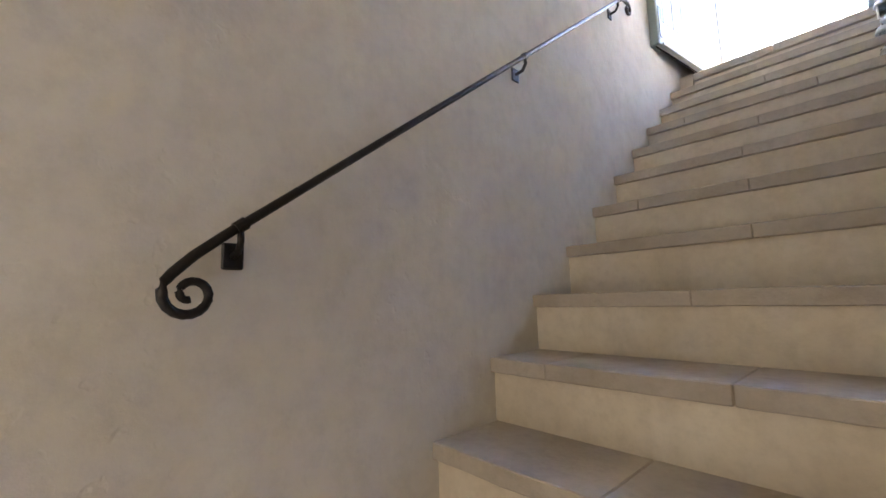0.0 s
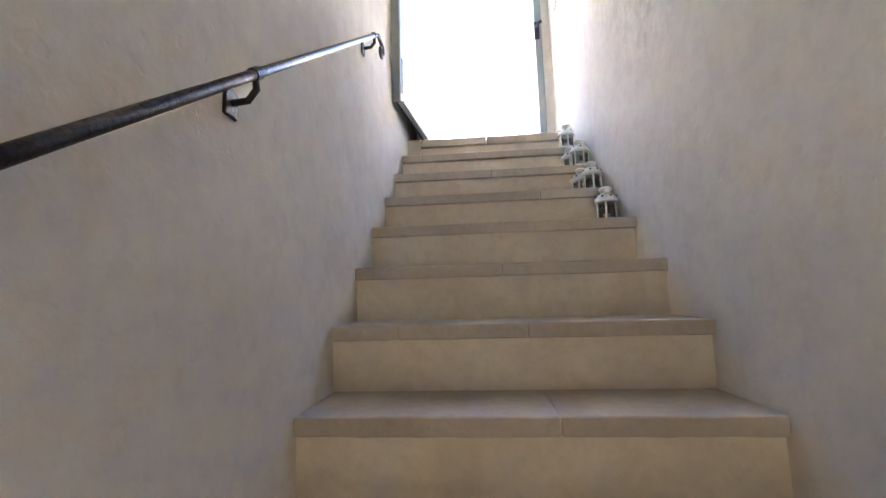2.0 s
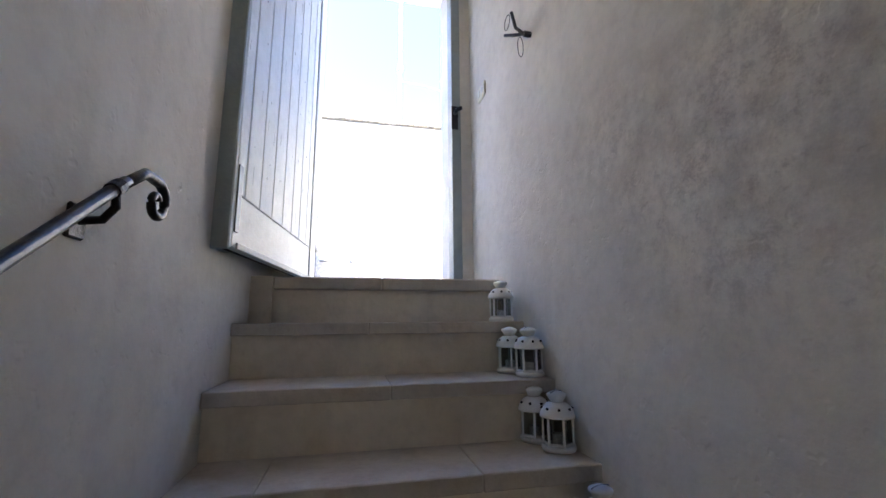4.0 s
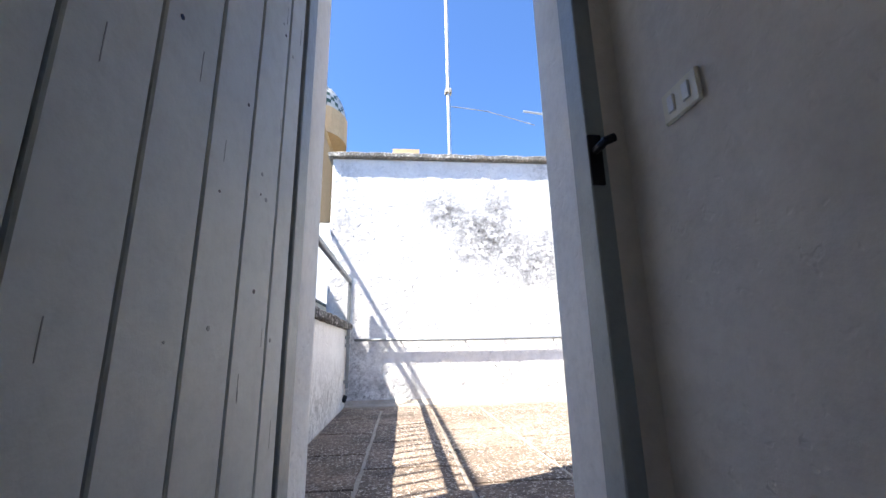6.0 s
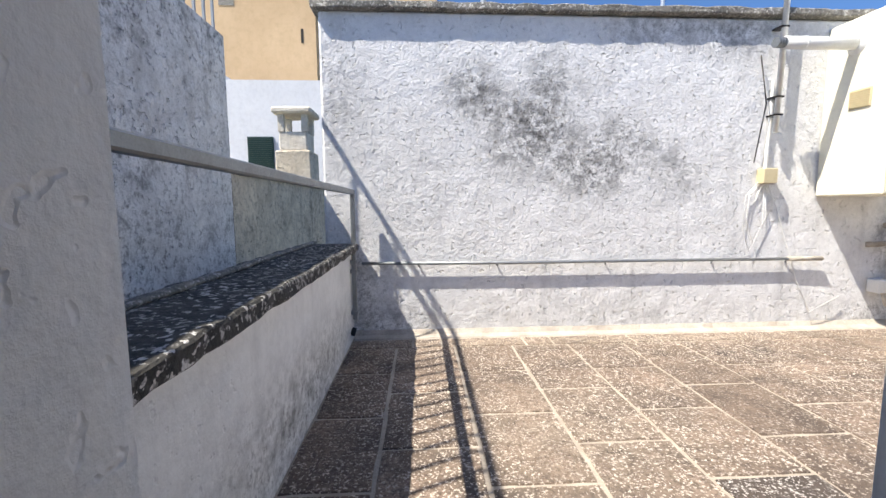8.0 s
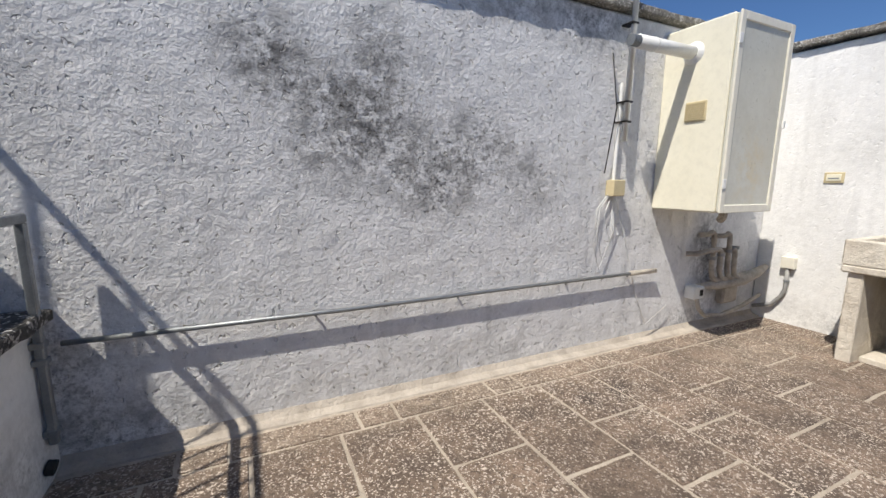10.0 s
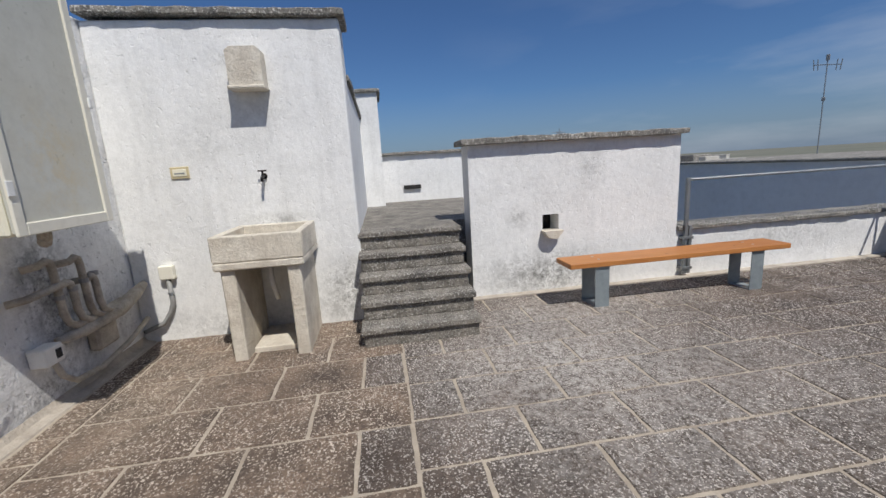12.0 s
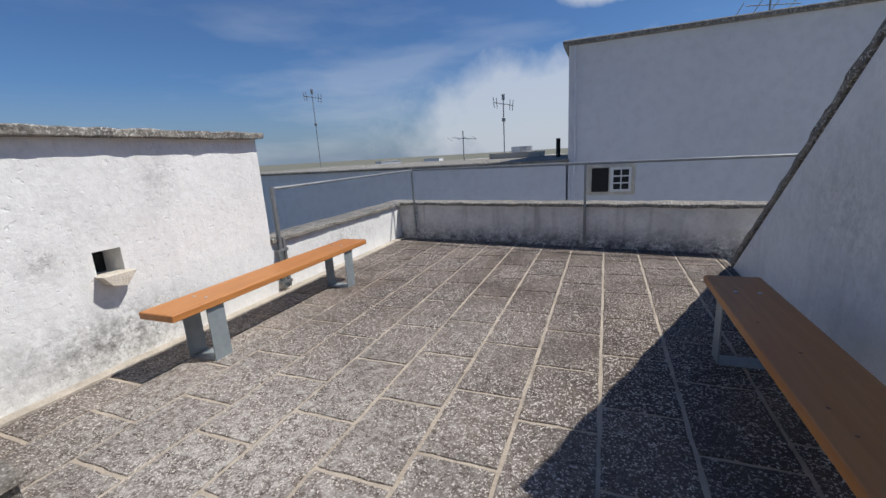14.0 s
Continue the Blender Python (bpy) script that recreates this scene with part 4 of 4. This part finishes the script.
# lagged pipes below the cabinet
pipes = tagged(empty("boiler_pipes", (0, 0, 0)), "dirty lagged pipes bent along the wall below the cabinet", "pipes")
yw = NORTH - 0.06
for k, (x, z, left) in enumerate(((4.36, 0.97, 0.16), (4.47, 0.80, 0.42), (4.57, 0.95, 0.14), (4.66, 0.80, 0.10))):
    yo = yw - 0.03 - 0.012 * k
    part("pipe", tube(bmesh.new(), [(x - left, yw + 0.03, z - 0.03), (x - left + 0.05, yo, z - 0.02), (x - 0.04, yo, z), (x - 0.01, yo, z - 0.015), (x, yo, z - 0.06),
                                    (x + 0.005, yo, 0.60), (x + 0.03, yo, 0.53), (x + 0.09, yo, 0.49), (x + 0.2, yo + 0.01, 0.485), (5.0, yw, 0.50)], 0.024, 10), M_RUSTPIPE, pipes, smooth=True)
    part("lag_band", tube(bmesh.new(), [(x + 0.002, yo, 0.70 + 0.03 * k), (x + 0.003, yo, 0.73 + 0.03 * k)], 0.029, 10), M_BROWNFELT, pipes)
part("trap", tube(bmesh.new(), [(4.30, yw, 0.44), (4.5, yw - 0.03, 0.43), (4.85, yw - 0.06, 0.46), (5.1, yw - 0.06, 0.52), (5.26, yw - 0.05, 0.56)], [0.025, 0.04, 0.055, 0.05, 0.03], 12), M_RUSTPIPE, pipes, smooth=True)
part("low_pipe", tube(bmesh.new(), [(4.22, yw, 0.36), (4.24, yw - 0.03, 0.22), (4.34, yw - 0.03, 0.14), (4.6, yw - 0.03, 0.11), (4.95, yw - 0.03, 0.16), (5.22, yw - 0.05, 0.26)], 0.02, 10), M_RUSTPIPE, pipes, smooth=True)
meter = part("meter", bx(4.12, 4.27, NORTH - 0.11, NORTH - 0.002, 0.33, 0.45, bevel=0.008), M_PLASTIC, pipes, "small grey meter box")
part("dial", bx(4.20, 4.245, NORTH - 0.114, NORTH - 0.110, 0.36, 0.42), M_DARK, meter)
part("manifold", bx(4.62, 4.86, NORTH - 0.09, NORTH - 0.002, 0.22, 0.40, bevel=0.02), M_RUSTPIPE, pipes)

# long horizontal pipe on the stained wall
wp = tagged(empty("wall_pipe", (0, 0, 0)), "thin grey water pipe clipped along the stained wall", "pipe")
part("run", tube(bmesh.new(), [(-0.50, NORTH - 0.045, 0.655), (0.8, NORTH - 0.045, 0.645), (1.9, NORTH - 0.046, 0.65), (3.62, NORTH - 0.045, 0.648)], 0.014, 10), M_GALV, wp, smooth=True)
part("valve", tube(bmesh.new(), [(3.30, NORTH - 0.045, 0.65), (3.62, NORTH - 0.05, 0.65)], 0.02), M_RUSTPIPE, wp, smooth=True)
for x in (-0.03, 0.65, 1.62, 2.6, 3.3):
    part("clip", tube(bmesh.new(), [(x, NORTH - 0.045, 0.655), (x + 0.01, NORTH - 0.02, 0.63), (x + 0.02, NORTH, 0.615)], 0.008), M_GALV, wp)

# antenna mast with its conduit and junction box
mast = tagged(empty("antenna_mast", (2.98, NORTH - 0.06, 0)), "tall galvanised aerial mast strapped to the wall", "mast")
part("pole", cy((0.08, -0.02, 1.75), (0.16, -0.02, 6.2), 0.022, seg=14), M_ALU, mast, smooth=True)
part("conduit", cy((0.06, 0.035, 1.40), (0.08, 0.035, 2.2), 0.014), M_PLASTIC, mast)
for z in (2.05, 1.9, 2.62):
    part("strap", bx(0.05, 0.12, -0.045, 0.058, z - 0.007, z + 0.007, bevel=0.002), M_IRON, mast)
jx = part("junction_box", bx(0.0, 0.13, -0.03, 0.058, 1.32, 1.45, bevel=0.006), M_BEIGE_PLASTIC, mast, "yellowed plastic junction box")
for k, (dx, low) in enumerate(((-0.06, 0.72), (-0.03, 0.80), (0.04, 0.95))):
    part("cable", tube(bmesh.new(), [(0.03 + 0.02 * k, 0.03, 1.36), (dx - 0.04, 0.03, 1.22), (dx - 0.05, 0.035, low + 0.2), (dx + 0.02, 0.03, low), (dx + 0.14, 0.035, low + 0.22), (0.06, 0.03, 1.30)], 0.0032, 6), M_PLASTIC, mast, smooth=True)
part("cable", tube(bmesh.new(), [(0.08, 0.03, 1.35), (0.22, 0.04, 1.05), (0.45, 0.05, 0.45), (0.55, 0.0, 0.16), (0.85, 0.02, 0.30)], 0.004, 6), M_PLASTIC, mast, smooth=True)
part("cable", tube(bmesh.new(), [(-0.06, 0.02, 2.4), (0.0, 0.0, 2.0), (-0.05, 0.03, 1.5)], 0.005, 6), M_IRON, mast, smooth=True)
mast2 = tagged(empty("far_mast", (0.60, NORTH + 0.42, 0)), "tall rusty aerial mast behind the stained wall", "mast")
part("pole", cy((0, 0, 0.3), (0, 0, 6.2), 0.026, seg=12), M_ALU, mast2, smooth=True)
part("bracket", bx(-0.03, 0.03, -0.08, 0.03, 2.3, 2.36), M_GALV, mast2)
part("clamp", bx(-0.045, 0.045, -0.045, 0.045, 3.9, 3.97, bevel=0.01), M_RUSTPIPE, mast2)
part("cable", tube(bmesh.new(), [(0.0, 0, 3.72), (0.5, -0.1, 3.60), (1.1, -0.2, 3.36)], 0.006, 6), M_BROWNFELT, mast2)
yagi = tagged(empty("television_aerial", (1.98, NORTH + 0.13, 0)), "horizontal boom of a television aerial on a pole", "aerial")
part("pole", cy((0.15, 0, 2.76), (0.15, 0, 3.42), 0.016), M_ALU, yagi)
part("boom", cy((-0.45, 0, 3.50), (0.6, 0, 3.38), 0.014), M_ALU, yagi)

# railings
def railing(name, at, label):
    return tagged(empty(name, at), label, "railing", kind="structure")


west = railing("railing_west", (0, 0, 0), "grey galvanised steel railing on the west parapet")
RXW = -0.555
part("top_rail", bx(RXW - 0.02, RXW + 0.02, 0.95, 3.96, 1.235, 1.275, bevel=0.006), M_GALV, west)
part("post", bx(RXW - 0.018, RXW + 0.018, 3.925, 3.961, 0.19, 1.235, bevel=0.005), M_GALV, west)
part("post", bx(RXW - 0.018, RXW + 0.018, 0.96, 0.996, 0.19, 1.235, bevel=0.005), M_GALV, west)
for z in (0.25, 0.60, 0.68):
    part("wall_clamp", bx(-0.60, RXW + 0.025, 3.915, 3.971, z - 0.015, z + 0.015, bevel=0.003), M_GALV, west)
dp = tagged(part("rain_outlet", cy((-0.584, 3.90, 0.10), (-0.55, 3.90, 0.09), 0.035, seg=14), M_DARK), "dark rain outlet at the parapet foot", "outlet")
south_rail = railing("railing_south", (0, 0, 0), "thin grey steel railing round the low parapets")
def skew(x):
    k = (PA.x - x) / (PA.x - PB.x)
    return PA.y + (PB.y - PA.y) * k + 0.05
RH = 1.13
for x in (5.25, 2.58, 0.2):
    p = part("post", cy((x, skew(x), 0.05), (x, skew(x), RH), 0.018, seg=10), M_GALV, south_rail)
    for z in (0.12, 0.42):
        part("clamp", bx(x - 0.02, x + 0.02, skew(x) - 0.06, skew(x) + 0.02, z, z + 0.03), M_GALV, p)
part("top_rail", tube(bmesh.new(), [(5.25, skew(5.25), RH), (2.58, skew(2.58), RH), (0.2, skew(0.2), RH), (-0.8, skew(-0.8), RH)], 0.018), M_GALV, south_rail)
part("top_rail", tube(bmesh.new(), [(BLOCK - 0.03, -1.52, RH - 0.02), (5.25, skew(5.25), RH)], 0.016), M_GALV, south_rail)
for dy in (0, 0.05):
    part("post", bx(BLOCK - 0.05, BLOCK - 0.015, -1.535 - dy, -1.50 - dy, 0.05, RH if not dy else 0.6), M_GALV, south_rail)
for z in (0.1, 0.45):
    part("clamp", bx(BLOCK - 0.06, BLOCK + 0.03, -1.6, -1.48, z, z + 0.03), M_GALV, south_rail)

# ---- neighbours ----
nb = tagged(empty("white_building", (0, 0, 0)), "tall plain white neighbour building in shade", "building", kind="structure")
part("wall", bx(-9.0, 3.13, -14.0, -8.0, -7.0, 3.42), M_FAR_WHITE, nb)
part("cornice", bx(-9.06, 3.25, -14.06, -7.92, 3.42, 3.52, bevel=0.02), M_COPING, nb)
wn1 = part("window", bx(1.74, 2.72, -8.0, -7.97, 0.27, 0.93, bevel=0.01), M_SINK, nb, "small window with one casement open")
part("opening", bx(2.27, 2.62, -7.97, -7.962, 0.34, 0.86), M_DARK, wn1)
part("casement", bx(1.82, 2.24, -7.975, -7.955, 0.34, 0.86), M_PLASTIC, wn1)
for i in range(2):
    for j in range(3):
        part("pane", bx(1.87 + i * 0.165, 2.01 + i * 0.165, -7.955, -7.952, 0.39 + j * 0.15, 0.51 + j * 0.15), M_DARK, wn1)
part("drain_pipe", cy((3.0, -7.95, -2), (3.0, -7.95, 3.4), 0.03), M_FAR_WHITE, nb)
lw = tagged(empty("low_building", (0, 0, 0)), "low flat-roofed white house in shade", "building", kind="structure")
part("wall", bx(3.17, 14.0, -14.0, -8.0, -7.0, 1.02), M_FAR_WHITE, lw)
part("cornice", bx(3.1, 14.1, -14.1, -7.93, 1.02, 1.09, bevel=0.02), M_COPING, lw)
part("roof_shed", bx(4.3, 6.0, -13.0, -12.0, 1.09, 1.27), M_TOWN, lw)
part("water_tank", cy((5.0, -12.5, 1.27), (5.0, -12.5, 1.45), 0.35, seg=20), M_ALU, lw)
part("flue_pipe", cy((3.6, -10.5, 1.09), (3.6, -10.5, 1.6), 0.06), M_IRON, lw)
lb = tagged(empty("lower_house", (0, 0, 0)), "lower neighbouring house with a cluttered roof", "building", kind="structure")
part("wall", bx(14.1, 26.0, -15.0, -8.0, -7.0, 0.80), M_FAR_WHITE, lb)
part("roof_edge", bx(14.1, 26.1, -15.1, -7.9, 0.80, 0.90, bevel=0.02), M_TOWN, lb)
for k in range(9):
    x, y = random.uniform(14.5, 24), random.uniform(-13, -9)
    part("roof_clutter", bx(x, x + random.uniform(0.3, 1.6), y, y + random.uniform(0.3, 1.2), 0.90, 0.90 + random.uniform(0.08, 0.4), bevel=0.02), random.choice([M_TOWN, M_COPING, M_CHURCH]), lb)
for k in range(46):
    a, d = random.uniform(-1.75, 0.25), random.uniform(30, 160)
    x, y, w, h = 5 + d * math.cos(a), d * math.sin(a), random.uniform(5, 14), random.uniform(-3.0, 0.2)
    t = tagged(empty("town_house", (x, y, -7), random.uniform(0, 90)), "distant flat-roofed town house", "building", "town roofs", "structure")
    part("wall", bx(-w / 2, w / 2, -w / 2.4, w / 2.4, 0, 7 + h), random.choice([M_TOWN, M_FAR_WHITE]), t)
    part("roof_edge", bx(-w / 2 - 0.1, w / 2 + 0.1, -w / 2.4 - 0.1, w / 2.4 + 0.1, 7 + h, 7.2 + h), M_TOWN, t)


def aerial(at, height, forked=False):
    o = tagged(empty("roof_aerial", at, 35 if forked else 0), "thin rooftop television aerial on a pole", "aerial", "aerials on far roofs")
    part("pole", cy((0, 0, 0), (0, 0, height), 0.018, seg=6), M_GALV, o)
    if forked:
        part("boom", cy((-0.32, 0, height - 0.32), (0.32, 0, height - 0.22), 0.014, seg=6), M_GALV, o)
        for x in (-0.32, -0.22, 0.22, 0.32):
            z = height - 0.27 + 0.16 * x
            part("element", cy((x, 0, z - 0.17), (x * 1.1, 0, z + 0.17), 0.013, seg=6), M_GALV, o)
        part("reflector", bx(-0.05, 0.05, -0.02, 0.02, height - 0.14, height + 0.05, bevel=0.01), M_GALV, o)
        part("amplifier", bx(-0.05, 0.05, -0.05, 0.05, height * 0.55, height * 0.55 + 0.12, bevel=0.01), M_GALV, o)
    else:
        part("boom", cy((-0.5, 0, height - 0.3), (0.4, 0, height - 0.2), 0.010, seg=6), M_GALV, o)
        for k in range(4):
            part("element", cy((-0.4 + 0.3 * k, -0.25, height - 0.29), (-0.4 + 0.3 * k, 0.25, height - 0.2), 0.008, seg=6), M_GALV, o)
    return o


aerial((13.6, -12.9, 1.09), 3.1, True)
aerial((24.5, -8.6, 0.90), 2.3)
aerial((7.0, -12.3, 1.09), 1.0)
aerial((5.55, -12.3, 1.27), 1.85, True)
aerial((-0.6, -9.0, 3.5), 0.6)

# buildings beyond the west parapet
wb = tagged(empty("shuttered_house", (0, 0, 0)), "pale blue-white house with a dark green shutter", "building", kind="structure")
part("wall", bx(-16.0, -3.4, 19.2, 27.0, -7.0, 6.6), M_FAR_WHITE, wb)
sh = part("shutter", bx(-7.45, -6.35, 19.12, 19.19, 2.05, 4.2), M_SHUTTER, wb, "dark green louvred shutter door")
for k in range(24):
    part("slat", bx(-7.38, -6.42, 19.09, 19.12, 2.12 + k * 0.085, 2.17 + k * 0.085), M_SHUTTER, sh)
part("stair_slope", prism_x(bmesh.new(), [(18.3, 2.0), (18.6, 2.0), (18.6, 3.2), (18.3, 3.2)], -13.5, -8.2), M_FAR_WHITE, wb)
for k in range(8):
    part("baluster", cy((-8.2 + 0.12 * k, 18.5, 2.0), (-8.2 + 0.12 * k, 18.5, 3.0), 0.018, seg=6), M_GALV, wb)
part("balcony_rail", cy((-8.25, 18.5, 3.0), (-7.3, 18.5, 3.0), 0.022, seg=6), M_GALV, wb)
part("balcony", bx(-14, -6.2, 18.2, 19.2, 1.8, 2.02), M_FAR_WHITE, wb)
part("roof_vent", bx(-9.4, -8.6, 20.0, 20.8, 6.6, 7.0), M_FAR_WHITE, wb)
ch = tagged(empty("chimney", (-2.2, 8.2, 0)), "old stone chimney with a capped open top", "chimney", kind="structure")
part("stack", bx(-0.30, 0.30, -0.3, 0.3, -2, 2.12, bevel=0.02, cuts=6, rough=0.01), M_OLDSTONE, ch)
part("neck", bx(-0.24, 0.24, -0.24, 0.24, 2.12, 2.45, bevel=0.02), M_SINK, ch)
for dx in (-0.2, 0.2):
    for dy in (-0.2, 0.2):
        part("pillar", bx(dx - 0.05, dx + 0.05, dy - 0.05, dy + 0.05, 2.45, 2.75), M_SINK, ch)
part("cap", bx(-0.34, 0.34, -0.34, 0.34, 2.75, 2.86, bevel=0.03, cuts=4, rough=0.01), M_SINK, ch)
bel = tagged(empty("stone_belfry", (-7.45, 13.5, 0)), "weathered stone belfry with a moulded cornice", "belfry", kind="structure")
part("pier", bx(-1.6, 1.0, -0.6, 0.6, -7, 4.6), M_CHURCH, bel)
for k in range(12):
    part("quoin", bx(0.2, 1.06, -0.66, 0.66, 1.6 + k * 0.22, 1.76 + k * 0.22, bevel=0.02), M_CHURCH, bel)
part("cornice", bx(-1.8, 1.3, -0.85, 0.85, 4.6, 4.85, bevel=0.06), M_OLDSTONE, bel)
part("upper", bx(-1.6, 0.6, -0.5, 0.5, 4.85, 5.6), M_OLDSTONE, bel)

church = tagged(empty("church", (0, 0, 0)), "sandstone church with a patterned tiled dome", "church", kind="structure")
part("tower", bx(-16.0, -6.9, 30.0, 43.0, -7.0, 19.3), M_CHURCH, church)
part("cornice", bx(-16.1, -6.75, 29.85, 43.1, 19.3, 19.7, bevel=0.1), M_CHURCH, church)
part("wing", bx(-6.9, 1.6, 38.0, 46.0, -7.0, 19.4), M_CHURCH, church)
part("wing_parapet", bx(-4.6, -1.5, 37.9, 46.0, 19.4, 19.8), M_CHURCH, church)
part("wing_parapet", bx(-1.0, 1.7, 37.9, 46.0, 19.4, 20.3), M_CHURCH, church)
for z in (12.2, 15.4):
    part("slit", bx(-7.9, -7.75, 29.97, 30.0, z, z + 0.9), M_DARK, church)
part("tower_window", bx(-13.2, -12.2, 29.97, 30.0, 14.5, 17.4), M_COPING, church)
drum = part("drum", cy((0, 0, 0), (0, 0, 2.6), 3.6, seg=24), M_CHURCH, church)
drum.location = (-9.0, 36.5, 19.7)
dome = bmesh.new()
NS, NR = 48, 14
rings = [[dome.verts.new((3.45 * math.cos(r * math.pi / 2 / NR) * math.cos(k * math.tau / NS), 3.45 * math.cos(r * math.pi / 2 / NR) * math.sin(k * math.tau / NS), 3.9 * math.sin(r * math.pi / 2 / NR))) for k in range(NS)] for r in range(NR)]
for r in range(NR - 1):
    for k in range(NS):
        f = dome.faces.new((rings[r][k], rings[r][(k + 1) % NS], rings[r + 1][(k + 1) % NS], rings[r + 1][k]))
        f.material_index = 1 if (k % 8 == 0 or (k + r) % 4 == 0 or (k - r) % 4 == 0) else 0
dome.faces.new(rings[-1])
dm = part("dome", dome, M_DOMEW, church, "dome of green and white glazed tiles")
dm.data.materials.append(M_DOMEG)
dm.location = (-9.0, 36.5, 22.3)
part("dome_lantern", cy((-9.0, 36.5, 26.0), (-9.0, 36.5, 27.8), 0.55, seg=10), M_CHURCH, church)
part("finial", cy((-9.0, 36.5, 27.8), (-9.0, 36.5, 29.0), 0.3, 0.05, seg=10), M_CHURCH, church)

# ---- floor flags, one object each ----
TW = 0.40
flag_meshes = {}
def flag_mesh(w, h, material):
    key = (round(w, 2), round(h, 2), random.randrange(3), material.name)
    if key not in flag_meshes:
        bm = bmesh.new()
        n, ring = 6, []
        for (ax, ay), (cx, cy2) in zip(((-1, -1), (1, -1), (1, 1), (-1, 1)), ((1, -1), (1, 1), (-1, 1), (-1, -1))):
            for i in range(n):
                f = i / n
                ring.append(((ax + (cx - ax) * f) * w / 2 + random.uniform(-0.004, 0.004), (ay + (cy2 - ay) * f) * h / 2 + random.uniform(-0.004, 0.004)))
        top = [bm.verts.new((x * 0.985, y * 0.985, 0.004)) for x, y in ring]
        foot = [bm.verts.new((x, y, -0.006)) for x, y in ring]
        bm.faces.new(top)
        for i in range(len(ring)):
            bm.faces.new((foot[i], foot[(i + 1) % len(ring)], top[(i + 1) % len(ring)], top[i]))
        flag_meshes[key] = mesh_of("flag", bm, material)
    return flag_meshes[key]


def lay(x0, x1, y0, y1, material=M_TILE):
    h = y1 - y0
    if h < 0.07 or x1 - x0 < 0.07:
        return
    ob = new("flag", flag_mesh(x1 - x0 - 0.020, h - 0.020, material))
    ob.parent = floor
    ob.location = ((x0 + x1) / 2, (y0 + y1) / 2, 0.003)


# brown flags in running bond along the stained wall, with a narrow border course
BORDER, EDGE_N, TN, TL = 3.73, NORTH - 0.12, 0.462, 0.585
cuts = [-0.585, -0.20] + [0.27 + TN * k for k in range(11)] + [EAST - 0.005]
ends_north = []
for i, (a, b) in enumerate(zip(cuts, cuts[1:])):
    shift = 0.13 if i % 2 else -0.1
    lay(max(-0.585, a + (shift if i else 0)), min(EAST - 0.005, b + (0.13 if (i + 1) % 2 else -0.1)) if i < len(cuts) - 2 else b, BORDER, EDGE_N, M_TILE_BROWN)
    first_cut = 3.22 if i % 2 == 0 else 2.92
    stop = FRONT + 0.07 if b < OUT + 0.2 else (2.05 if i % 2 == 0 else 1.75)
    y = BORDER
    nxt = first_cut
    while y > stop + 0.02:
        nxt = max(nxt, stop)
        lay(a, b, nxt, y, M_TILE_BROWN)
        y, nxt = nxt, nxt - TL
    ends_north.append((a, b, stop))

# grey flags in long strips over the rest
for k in range(0, 12):
    x0 = 1.13 + TW * k
    a, b = max(x0, OUT + 0.02), min(x0 + TW, BLOCK - 0.06)
    if b - a < 0.05:
        continue
    y = 1.755
    ends = [y, y - 0.3 * (k % 2) - 0.31]
    while ends[-1] > -4.2:
        ends.append(max(-4.3, ends[-1] - random.choice((0.55, 0.58, 0.6, 0.63))))
    for u, v in zip(ends, ends[1:]):
        lay(a, b, v, u)
# cut pieces between the two patterns
for a, b, stop in ends_north:
    if stop > 1.9 and a > OUT:
        lay(a, b, 1.76, stop, M_TILE)
lay(OUT + 0.015, 1.13, -4.2, FRONT, M_TILE)
